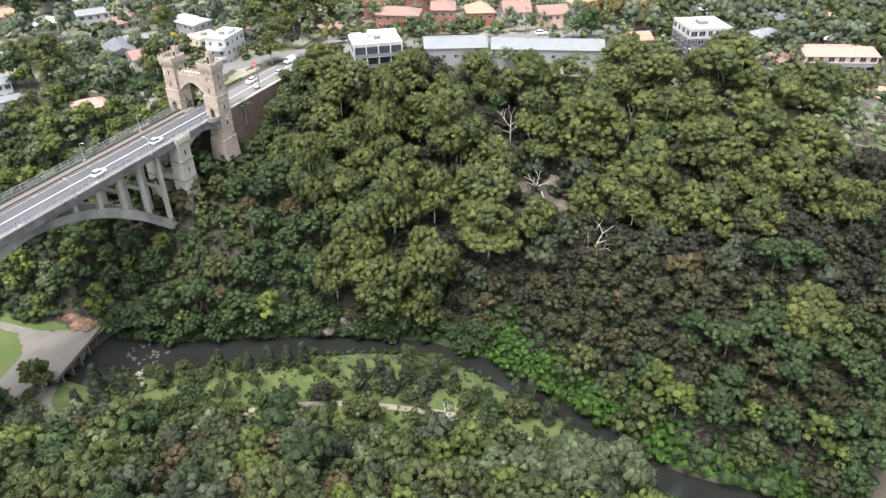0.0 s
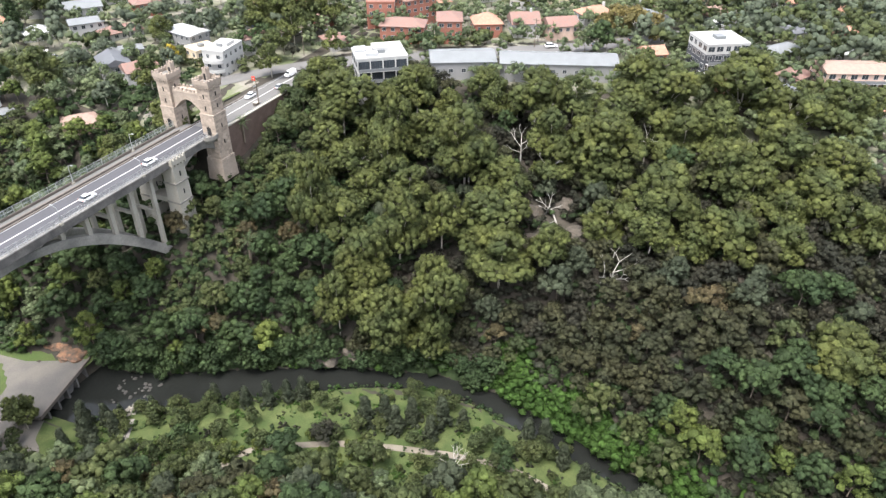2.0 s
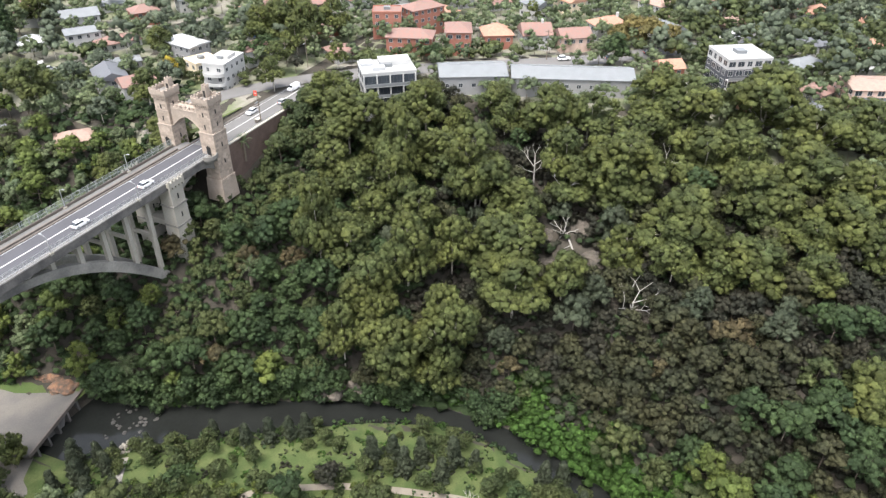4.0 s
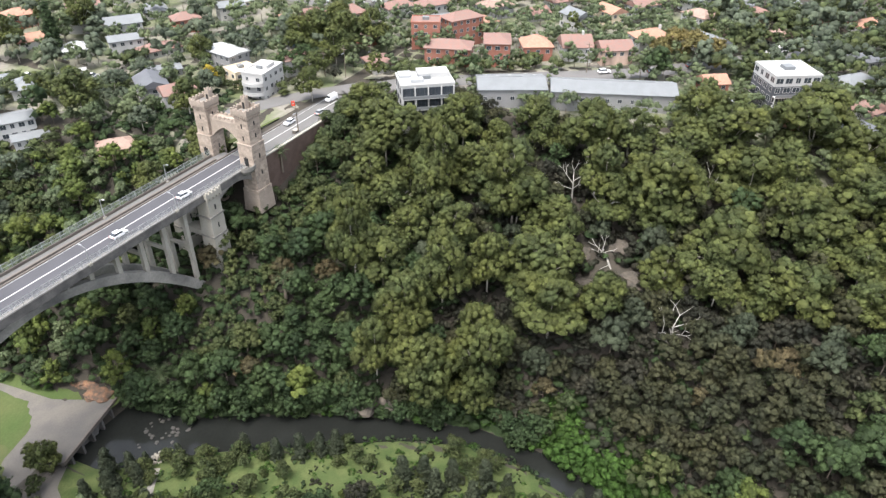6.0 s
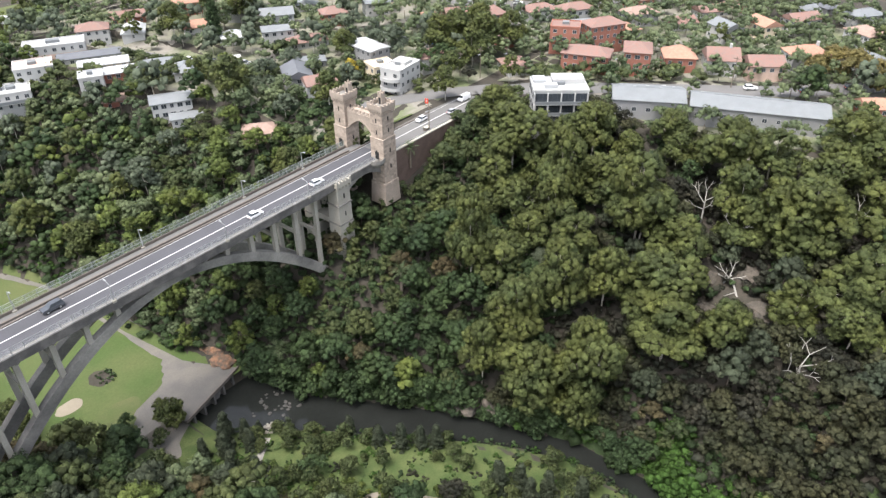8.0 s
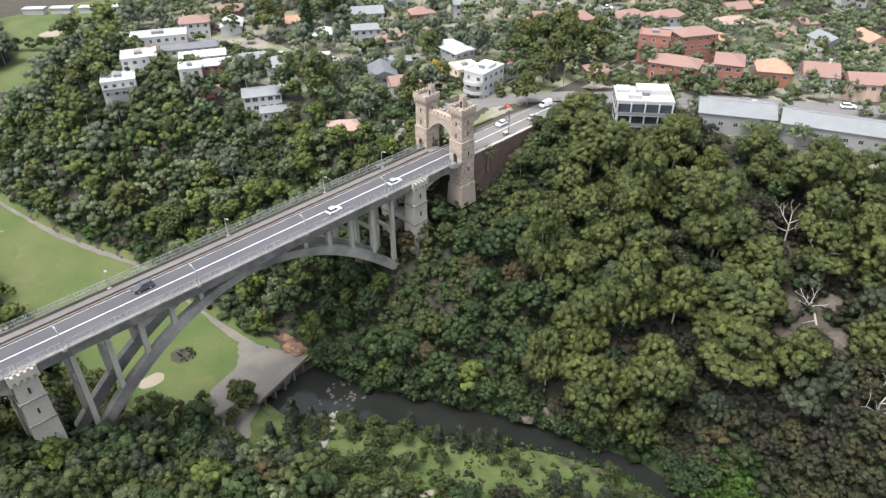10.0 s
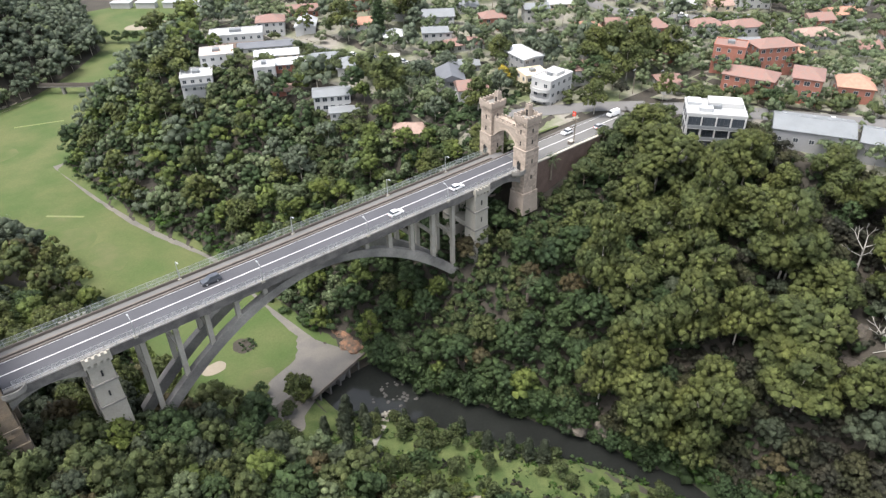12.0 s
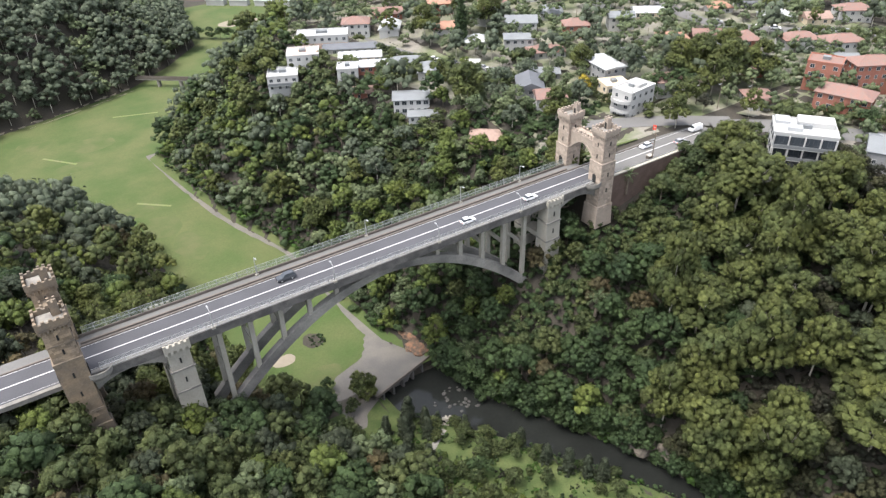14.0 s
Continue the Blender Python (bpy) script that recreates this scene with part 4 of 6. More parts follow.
def gum_wood():
    """The tall gums of the slope that stand out singly: x, y, height, spread."""
    for rows in (GUMS_BANK, GUMS_MIDDLE, GUMS_BETWEEN, GUMS_SOUTH, GUMS_CREST):
        for x, y, h, r in rows:
            placed.setdefault((int(x // 9), int(y // 9)), []).append((x, y, r * 1.25))
            size = max(h / 20.0, 0.85 * r / 7.0)
            plant("gum", x, y, size, True, r / 7.0, size * 20.0 - h)


def seen_side(x, y):
    """The stretch of the gully that the flight looks over; trees behind it are left out."""
    return ~((y < -166 - 0.2 * x) | (x < -26 - 0.12 * (y + 126)) | ((x < 22) & (y < -75)) | (np.hypot(x - 8, y + 126) < 48) | ((x < -45) & (y > 45) & (y < 135)))


GUMS_BANK = [(136.8, -35.1, 27, 6.2), (138.8, -42.9, 19.2, 7.2), (129.3, -54.7, 21.5, 6.8), (119.1, -51.9, 21.2, 5.4), (140.4, -59.9, 24.0, 6.7), (148.8, -69.2, 19.9, 5.7), (153.2, -81.3, 17.5, 8.4), (143.9, -88.9, 17.7, 8.0), (149.1, -99.9, 17.3, 5.6), (126.5, -76.8, 25.7, 6.9), (119.6, -66.1, 21.0, 6.6), (123.1, -77.1, 16.9, 5.2)]
GUMS_MIDDLE = [(157.0, -35.6, 15.9, 6.2), (160.9, -46.7, 19.4, 5.5), (156.5, -55.8, 16.4, 6.6), (171.6, -66.6, 26.1, 8.4), (186.8, -88.0, 18.8, 6.4), (184.9, -106.2, 21.7, 8.4)]
GUMS_SOUTH = [(199.2, -125.0, 15.8, 9.5), (215.9, -152.5, 17.5, 9.5), (201.9, -151.4, 17.4, 9.0), (187.8, -139.9, 17.5, 7.8), (186.7, -147.1, 13.1, 7.9), (188.1, -162.1, 13.3, 8.0), (172.7, -124.2, 18.8, 8.7), (182.8, -106.2, 13.2, 6.2), (164.4, -112.2, 13, 7.2), (169.2, -143.8, 14.1, 8.7)]
GUMS_BETWEEN = [(181.2, -11.0, 14.1, 6.3), (205.1, -60.4, 13.4, 6.3), (202.1, -72.6, 12.6, 5.5), (182.2, -92.0, 13.4, 6.6), (220.8, -105.8, 15.0, 7.5), (206.6, -89.8, 14.4, 7.2), (161.4, -26.5, 14.5, 6.8), (150.7, -44.3, 14.3, 5.7), (148.8, -18.6, 12.3, 5.7), (198.7, -168.0, 13.4, 8.0), (185.0, -171.9, 13.6, 7.3), (169.5, -158.3, 12.7, 5.9), (165.2, -134.2, 11.5, 5.5), (162.4, -124.6, 12.7, 5.2), (142.5, -172.7, 11.5, 8.9), (141.5, -170.8, 11.2, 7.9), (171.8, -67.9, 14.2, 6.2), (176.9, -51.3, 14.6, 6.5), (169.3, -79.3, 14.4, 6.7), (210.1, -132.1, 12.6, 6.9), (206.5, -106.2, 14.2, 6.8)]
GUMS_CREST = [(172.3, -24.6, 20.2, 8.1), (168.0, -43.3, 26.5, 6.5), (189.6, -42.0, 20.3, 6.6), (199.2, -79.8, 22.9, 8.3), (215.7, -115.6, 15.4, 8.5), (228.3, -138.1, 16.1, 10.6), (226.3, -168.2, 13.4, 9.0)]

def forest():
    n = 92000
    x, y = rng.uniform(-60, 375, n), rng.uniform(-215, 470, n)
    far = 12000
    x[-far:], y[-far:] = rng.uniform(-150, -30, far), rng.uniform(135, 420, far)
    ok = seen_side(x, y)
    x, y = x[ok], y[ok]
    kind, thick = zones(x, y)
    for a, b, k, t, u in zip(x, y, kind, thick, rng.random(len(x))):
        if not k or u > t:
            continue
        size = (rng.uniform(0.5, 0.8) if a < 205 else rng.uniform(0.42, 0.62)) if k == "gum" else rng.uniform(0.55, 0.95) if k == "garden" else rng.uniform(0.75, 1.22)
        if not free_spot(a, b, SPACING[k] * size * (1.0 if t > 0.6 else 1.5)):
            continue
        if a < float(west(b)) and k not in ("gum", "scrub"):
            size *= 1.15
        near = 92 < a < 180 and -112 < b < 40
        COUNT[k] = COUNT.get(k, 0) + near
        plant(k, a, b, size, near and COUNT[k] <= 150)


def undergrowth():
    """Low growth under the trees, so that no bare slope shows."""
    n = 40000
    x, y = rng.uniform(-5, 205, n), rng.uniform(-195, 90, n)
    x[-9000:], y[-9000:] = rng.uniform(40, 120, 9000), rng.uniform(60, 270, 9000)
    e, w = east(y), west(y)
    ok = seen_side(x, y) & ((x > e + 0.5) | (x < w - 0.5)) & (road_distance(x, y)[0] > 2) & (x - e < np.where(y > 60, 52, 100))
    cells = set()
    for a, b, g in zip(x[ok], y[ok], (x - e)[ok]):
        fine = 1.7 if -180 < b < -94 and 0 < g < 16 else 2.6
        c = (int(a // fine), int(b // fine), fine)
        if c in cells or any((a - p) ** 2 + (b - q) ** 2 < r * r for p, q, r in BUILT):
            continue
        cells.add(c)
        vine = (-150 < b < -94 and 0 < g < 8 + 3 * math.sin(b * 0.3)) or (0 < g < 4 and rng.random() < 0.12)
        plant("vine" if vine else "dry" if (b < -60 and g > 6 and rng.random() < 0.7) else "fern", a, b, rng.uniform(0.8, 1.3), False, rng.uniform(1.0, 1.6))


def join_woods():
    for kind, items in WOODS.items():
        for which, nm, mat in ((0, "woodland_crowns", KINDS[kind][LEAF]), (2, "woodland_trunks", KINDS[kind][BOLE])):
            if which == 2 and kind in LOW_GROWTH:
                continue
            vs, fs, ns, n = [], [], [], 0
            for made, m, at in items:
                vs.append(made[which] @ m.T + at)
                fs.append(made[which + 1] + n)
                n += len(made[which])
                if which == 0:
                    ns.append(made[6] @ m.T)
            soft = None
            if which == 0:
                soft = np.concatenate(ns)
                soft /= np.linalg.norm(soft, axis=1)[:, None] + 1e-9
            tagged(new(nm, mesh_from(nm, np.concatenate(vs), np.concatenate(fs), mat, soft)), KINDS[kind][WORDS].replace("tree", "trees") + " across the gully", "woodland", kind="stuff")

# ---- buildings ----
WINDOW_MESHES = {}
# open ground on the gully side of the buildings that show
for x, y, r in ((95, 130, 10), (104, 128, 8), (112, 132, 9), (120, 128, 9), (126, 124, 8), (118, 138, 8), (108, 150, 8), (126, 150, 8), (140, 150, 10), (146, 140, 9), (140, 125, 8), (150, 110, 9), (152, 95, 8), (158, 90, 7), (165, 80, 8), (150, 125, 8), (225, -15, 8), (232, -28, 7), (240, -42, 8), (247, -55, 8), (222, -5, 7), (250, -40, 6), (280, 60, 9), (295, 40, 9), (312, 24, 9)):
    LOW.append((x, y, r))
for x, y, r in ((118, -9, 9), (106, -8, 7), (112, 126, 10), (124, 116, 9), (184, 24, 9), (122, 72, 11), (114, 62, 8), (97, 128, 9), (108, 133, 9), (121, 134, 8), (128, 112, 7), (180, 22, 8), (184, 36, 8), (189, 46, 9), (120, 122, 7), (128, 127, 5), (126, 140, 7), (140, 127, 6), (139, 108, 7), (150, 100, 9), (152, 109, 6), (242, -132, 12), (246, -164, 13), (252, -180, 12), (238, -150, 10), (190, 90, 10)):
    LOW.append((x, y, r))


def window_meshes(w, h, mat):
    key = (round(w, 2), round(h, 2), mat.name)
    if key not in WINDOW_MESHES:
        bm = bmesh.new()
        t = 0.09
        for a in ((-w / 2, -w / 2 + t, 0, h), (w / 2 - t, w / 2, 0, h), (-w / 2 + t, w / 2 - t, 0, t), (-w / 2 + t, w / 2 - t, h - t, h), (-t / 3, t / 3, t, h - t)):
            box(bm, a[0], a[1], -0.08, 0.04, a[2], a[3])
        f = bpy.data.meshes.new("frame")
        bm.to_mesh(f)
        bm.free()
        f.materials.append(mat)
        bm = bmesh.new()
        box(bm, -w / 2 + t, w / 2 - t, -0.03, 0.0, t, h - t)
        g = bpy.data.meshes.new("pane")
        bm.to_mesh(g)
        bm.free()
        g.materials.append(GLASS)
        WINDOW_MESHES[key] = (f, g)
    return WINDOW_MESHES[key]


def window(parent, x, y, z, turn, w, h, mat=None):
    f, g = window_meshes(w, h, mat or WHITE)
    a = new("window", f)
    a.parent = parent
    a.matrix_local = pose(x, y, z, 0, 0, turn)
    b = new("pane", g)
    b.parent = a


def hip_roof(bm, l, w, z, rise, over, gable):
    a, b = l / 2 + over, w / 2 + over
    r = a if gable else max(a - b, 0.3)
    low = [bm.verts.new(p) for p in ((-a, -b, z), (a, -b, z), (a, b, z), (-a, b, z))]
    ridge = [bm.verts.new((-r, 0, z + rise)), bm.verts.new((r, 0, z + rise))]
    under = [bm.verts.new((p.co.x, p.co.y, z - 0.22)) for p in low]
    bm.faces.new((low[0], low[1], ridge[1], ridge[0]))
    bm.faces.new((low[2], low[3], ridge[0], ridge[1]))
    bm.faces.new((low[1], low[2], ridge[1]))
    bm.faces.new((low[3], low[0], ridge[0]))
    bm.faces.new(under[::-1])
    for i in range(4):
        bm.faces.new((under[i], under[(i + 1) % 4], low[(i + 1) % 4], low[i]))


def building(name, label, cx, cy, l, w, rot, storeys, wall, roof, roof_mat, every=3.0, win=(1.5, 1.4), rise=2.2, base=None, balcony=0, storey=2.9, top_wall=None, category="house", group="suburb houses", frame_mat=None, chimney=False, lights=0):
    """A building of plain storeys with windows on all sides; roof: hip, gable or flat."""
    m = pose(cx, cy, 0, 0, 0, rot)
    corners = [m @ Vector((sx * l / 2, sy * w / 2, 0)) for sx in (-1, 1) for sy in (-1, 1)]
    grounds = [float(ground_height(c.x, c.y)) for c in corners]
    z0 = sum(grounds) / 4 - 0.2 if base is None else base
    foot = min(grounds) - 1.0 - z0
    b = thing(name, pose(cx, cy, z0, 0, 0, rot), label, category, group)
    BUILT.append((cx, cy, 0.5 * math.hypot(l, w) * 0.72))
    if l > 2 * w:
        for s in (-0.33, 0.33):
            c = m @ Vector((s * l, 0, 0))
            BUILT.append((c.x, c.y, w * 0.75))
    top = storeys * storey
    for k in range(storeys):
        lo = foot if k == 0 else k * storey
        boxpart("wall", (-l / 2, l / 2, -w / 2, w / 2, lo, (k + 1) * storey), top_wall if (top_wall and k == storeys - 1) else wall, b)
    if roof == "flat":
        for a in ((-l / 2 - 0.15, l / 2 + 0.15, -w / 2 - 0.15, -w / 2 + 0.2), (-l / 2 - 0.15, l / 2 + 0.15, w / 2 - 0.2, w / 2 + 0.15), (-l / 2 - 0.15, -l / 2 + 0.2, -w / 2 + 0.2, w / 2 - 0.2), (l / 2 - 0.2, l / 2 + 0.15, -w / 2 + 0.2, w / 2 - 0.2)):
            boxpart("parapet", (*a, top, top + 0.6), top_wall or wall, b)
        boxpart("roof", (-l / 2 + 0.2, l / 2 - 0.2, -w / 2 + 0.2, w / 2 - 0.2, top, top + 0.25), roof_mat, b)
        boxpart("plant_box", (-l * 0.12, l * 0.1, -w * 0.1, w * 0.15, top + 0.25, top + 1.3), METAL_ROOF, b)
    else:
        bm = bmesh.new()
        hip_roof(bm, l, w, top, rise, 0.5, roof == "gable")
        r = part("roof", bm, roof_mat, b)
        if roof == "gable":
            for s in (-1, 1):
                bm = bmesh.new()
                prism(bm, [(-w / 2, top - 0.1), (w / 2, top - 0.1), (0, top + rise * (w / (w + 1.0)))], -0.1, 0.1)
                e = part("gable_end", bm, wall, b)
                e.matrix_local = pose(s * (l / 2 - 0.11), 0, 0, 0, 0, 90)
        if rise > 1.0:
            boxpart("ridge", (-max(l / 2 - w / 2, 0.4), max(l / 2 - w / 2, 0.4), -0.14, 0.14, top + rise - 0.06, top + rise + 0.08), roof_mat, b)
        for i in range(lights):
            x = (i + 0.5) / lights * l * 0.94 - l * 0.47
            p = boxpart("skylight", (x - 0.5, x + 0.5, -0.4, 0.4, 0, 0.12), PALE_ROOF, b)
            p.matrix_local = pose(0, w * 0.2 * (1 if i % 2 else 1.3), top + rise * 0.56, -math.degrees(math.atan2(rise, w / 2)), 0, 0)
    if chimney:
        boxpart("chimney", (l * 0.2, l * 0.2 + 0.8, -0.5, 0.5, top, top + rise + 1.1), wall, b)
    ww, wh = win
    for k in range(storeys):
        for half, span, turn in ((w / 2, l, 180), (w / 2, l, 0), (l / 2, w, 90), (l / 2, w, -90)):
            n = max(1, int(span / every))
            for i in range(n):
                u = (i + 0.5) / n * span - span / 2
                wide = ww * (1.0 if (i + k) % 3 else 0.7)
                p = {180: (u, half), 0: (u, -half), 90: (half, u), -90: (-half, u)}[turn]
                window(b, p[0], p[1], k * storey + 0.9, turn, wide, wh, frame_mat)
    for k in range(balcony):
        z = (k + 1) * storey if balcony < storeys else k * storey + 0.05
        for s in (-1,):
            boxpart("balcony", (-l / 2 + 0.3, l / 2 - 0.3, s * (w / 2 + 1.7), s * (w / 2), z - 0.2, z), top_wall or WHITE, b) if s > 0 else boxpart("balcony", (-l / 2 + 0.3, l / 2 - 0.3, -w / 2 - 1.7, -w / 2, z - 0.2, z), top_wall or WHITE, b)
            boxpart("balustrade", (-l / 2 + 0.3, l / 2 - 0.3, -w / 2 - 1.72, -w / 2 - 1.62, z, z + 1.0), METAL_ROOF, b)
            for i in range(int(l / 4) + 1):
                x = -l / 2 + 0.4 + i * (l - 0.8) / int(l / 4)
                boxpart("balcony_post", (x - 0.12, x + 0.12, -w / 2 - 1.6, -w / 2 - 1.36, z - storey + 0.1, z - 0.2), top_wall or WHITE, b)
    return b


F = "block of flats"
# street of brick flats and cottages behind the gully
building("red_brick_flats", "two-storey red brick flats with a hipped terracotta roof", 241, -12, 17, 10, -72, 2, RED_BRICK, "hip", TERRACOTTA, 3.2, category=F, base=48.8)
building("red_brick_flats", "narrow three-storey red brick flats with terracotta roof", 252.5, -26.5, 9.5, 13, -66, 2, RED_BRICK, "hip", TERRACOTTA, 3.0, (1.9, 1.5), category=F, base=49.2, storey=3.3)
building("brick_house", "brick house under an orange tiled hip roof", 262, -38.5, 11, 11, -60, 1, RED_BRICK, "hip", ORANGE_TILE, rise=3.2, base=50, storey=3.4)
building("cottage", "white gabled cottage with a red tiled roof", 268.5, -52, 11, 11, -60, 1, WHITE, "gable", TERRACOTTA, rise=3.4, base=50.2, storey=3.2, chimney=True)
building("cottage", "pale brick cottage with a low tiled gable", 272.5, -66, 12, 10, -55, 1, PINK_BRICK, "gable", TERRACOTTA, rise=2.6, base=50, storey=3.0)
building("house", "white house with a bright orange hip roof", 289, -76, 14, 10, -50, 1, WHITE, "hip", ORANGE_TILE, rise=2.8, base=51, storey=3.2, chimney=True)
building("red_brick_flats", "three-storey red brick flats with a flat parapet", 251, 3, 11, 9, -65, 3, RED_BRICK, "flat", TERRACOTTA, 3.0, category=F, base=50.5)
building("red_brick_flats", "three-storey red brick flats wing with tiled roof", 264, -6, 15, 9, -30, 3, RED_BRICK, "hip", TERRACOTTA, 3.0, category=F, base=50)
building("house", "white house with a red tiled hip roof", 281, 33, 14, 9, -30, 1, WHITE, "hip", TERRACOTTA, base=51, storey=3.4)
building("house", "cream house with a red tiled hip roof", 292, 21, 15, 9, -30, 1, WHITE, "hip", TERRACOTTA, base=51, storey=3.4)
building("brick_house", "tall brick house with a steep tiled roof", 262, 44, 9, 9, -30, 2, RED_BRICK, "hip", TERRACOTTA, rise=3)
building("brick_house", "brick house with a faded tiled roof", 247, 27, 8, 8, -30, 1, RED_BRICK, "hip", TERRACOTTA, rise=3)
# the white terrace block and the long grey roof at the road
office = building("terrace_block", "white three-storey terrace block with stepped roof decks", 199, -24, 17, 12, -52, 3, WHITE, "flat", PALE_ROOF, 3.2, (2.4, 2.0), category="apartment block", base=46.2, storey=3.6, balcony=2, frame_mat=DARK_WALL)
for k in range(3):
    boxpart("glazing", (-8.0, 8.0, -6.07, -6.01, 3.6 * k + 0.25, 3.6 * k + 3.0), GLASS, office, "dark full-width glazing")
    for x in (-8.4, -4.2, 0.0, 4.2, 8.2):
        boxpart("fin", (x - 0.15, x + 0.15, -7.9 + 0.5 * k, -6.08, 3.6 * k + 0.02, 3.6 * k + 3.3), WHITE, office)
boxpart("terrace", (-9.5, 5.0, -11.5, -7.95, -4.0, 0.3), WHITE, office)
boxpart("balustrade", (-9.5, 5.0, -11.5, -11.4, 0.31, 1.3), GLASS, office)
boxpart("lower_terrace", (-6.0, 9.0, -14.5, -11.52, -6.0, -2.4), GREY_WALL, office)
boxpart("roof_plant", (-5, -1, -4, -1.5, 11.06, 12.2), PALE_ROOF, office)
boxpart("penthouse", (-2, 8, 0, 5.6, 10.8, 12.6), WHITE, office)
boxpart("penthouse", (-8, -4, 1, 5.6, 10.8, 11.9), PALE_ROOF, office)
building("long_hall", "long low hall with a grey metal roof and skylights", 232.5, -76.5, 40, 13, -69, 1, GREY_WALL, "gable", METAL_ROOF, 4.0, rise=2.0, base=48.2, storey=4.2, category="hall", lights=9)
building("long_hall", "grey metal-roofed hall stepped beside the street", 219.5, -45.5, 22, 14, -62, 1, GREY_WALL, "gable", METAL_ROOF, 4.0, rise=1.8, base=48.4, storey=4.6, category="hall", lights=5)
building("apartment_tower", "five-storey charcoal apartment block with a white top", 253, -127, 15, 14, -58, 5, DARK_WALL, "flat", PALE_ROOF, 3.0, (2.4, 1.8), category="apartment block", base=45, storey=3.0, top_wall=WHITE, balcony=3)
building("stepped_apartments", "pale pink brick apartments with long white balconies", 264, -172, 25, 13, -68, 3, PINK_BRICK, "gable", BROWN_TILE, 3.2, (2.2, 1.8), rise=1.4, category="apartment block", base=44.5, balcony=3)
building("house", "grey tiled house among trees", 303, -152, 12, 9, -50, 1, WHITE, "hip", DARK_ROOF, base=50)
building("house", "orange roofed house among trees", 308, -170, 11, 9, -50, 1, CREAM, "hip", ORANGE_TILE, base=50)
building("brick_house", "small brick house with a gabled tile roof", 256, -105, 8, 8, -55, 2, RED_BRICK, "gable", ORANGE_TILE, base=46)
# by the side street
white_flats = building("white_flats", "white rendered flats with rounded balconies", 186, 31, 13, 8, 8, 3, WHITE, "flat", WHITE, 3.2, category=F, base=46.0, storey=3.2)
for k in range(3):
    bm = bmesh.new()
    n = 10
    arc = [(-6.5 - 2.6 * math.sin(math.pi * i / n), -4.0 + 4.2 * (1 - math.cos(math.pi * i / n)) * 0.95) for i in range(n + 1)]
    for z0, z1, grow in ((k * 3.2 - 0.2, k * 3.2, 1.0),):
        a = [bm.verts.new((x, y, z0)) for x, y in arc]
        c = [bm.verts.new((x, y, z1 + 0.9)) for x, y in arc]
        d = [bm.verts.new((x + 0.15, y, z1 + 0.9)) for x, y in arc]
        g = [bm.verts.new((x + 0.15, y, z1)) for x, y in arc]
        for i in range(n):
            bm.faces.new((a[i], a[i + 1], c[i + 1], c[i]))
            bm.faces.new((c[i], c[i + 1], d[i + 1], d[i]))
            bm.faces.new((d[i], d[i + 1], g[i + 1], g[i]))
        bm.faces.new(a[::-1])
        bm.faces.new(g)
    part("balcony", bm, WHITE, white_flats, "rounded white balcony")
boxpart("stair_head", (-1, 4, -2.5, 2.5, 9.6, 11.0), WHITE, white_flats)
building("cream_flats", "cream rendered flats with balconies", 190, 44, 9, 8, -20, 2, CREAM, "flat", CREAM, 3.0, category=F, base=46.5, balcony=1)
building("flat_roofed_house", "long house with a brilliant white flat roof", 196.5, 56, 15, 9, -100, 2, GREY_WALL, "gable", PALE_ROOF, rise=0.5, base=49.5)
covered = building("house", "house with a blue tarpaulin over its roof", 227, 46, 10, 8, -30, 1, GREY_WALL, "gable", METAL_ROOF, rise=1.2)
tarp = boxpart("tarpaulin", (-4.5, 4.0, -2.0, 2.0, 0, 0.08), BLUE_TARP, covered, "bright blue tarpaulin")
tarp.matrix_local = pose(0, -2.2, 2.9 + 0.72, 14.5, 0, 0)
building("house", "house with a bright orange roof among trees", 246, 67, 12, 9, -35, 1, WHITE, "hip", ORANGE_TILE)
building("house", "white house with a grey metal roof", 247, 98, 11, 9, -35, 2, WHITE, "gable", METAL_ROOF, rise=1.6)
building("house", "pale house with a white gabled roof", 265, 99, 13, 9, -35, 1, CREAM, "gable", PALE_ROOF, rise=1.8)
building("house", "white two-storey house with a grey metal roof", 193, 103, 12, 8, -35, 2, WHITE, "gable", METAL_ROOF, rise=1.4)
building("house", "white house with a faded red hip roof", 197, 90, 15, 8, -25, 1, WHITE, "hip", TERRACOTTA, rise=2.0)
building("garage", "low garage with a grey-green metal roof", 181, 71, 10, 7, -35, 1, GREY_WALL, "gable", METAL_ROOF, rise=0.8)
building("garage", "low white flat-roofed garage", 168.5, 85, 7, 5, -35, 1, WHITE, "flat", PALE_ROOF, 3.5)
building("house", "brown-roofed house with a white verandah roof", 138.5, 50, 12, 9, -40, 1, PINK_BRICK, "hip", BROWN_TILE, rise=1.8, storey=2.4, base=41.4)
building("house", "white modern house with stepped grey roofs", 130, 86, 13, 9, -30, 2, WHITE, "gable", METAL_ROOF, 2.6, (1.8, 1.6), rise=1.0, base=42.5)
building("house", "white modern house with a low grey roof", 130, 77.5, 11, 6, -30, 1, WHITE, "gable", METAL_ROOF, 2.6, rise=0.9, base=41.5)
building("house", "brick house with a pale metal roof", 132, 121, 15, 8, -28, 1, RED_BRICK, "gable", PALE_ROOF, rise=0.8)
building("house", "white house with stepped terraces", 121, 119, 8, 8, -28, 2, WHITE, "flat", PALE_ROOF)
building("stepped_flats", "white flats stepped down the slope", 102, 140, 12, 11, -25, 2, WHITE, "flat", PALE_ROOF, 3.0, category=F, base=41.5, balcony=1)
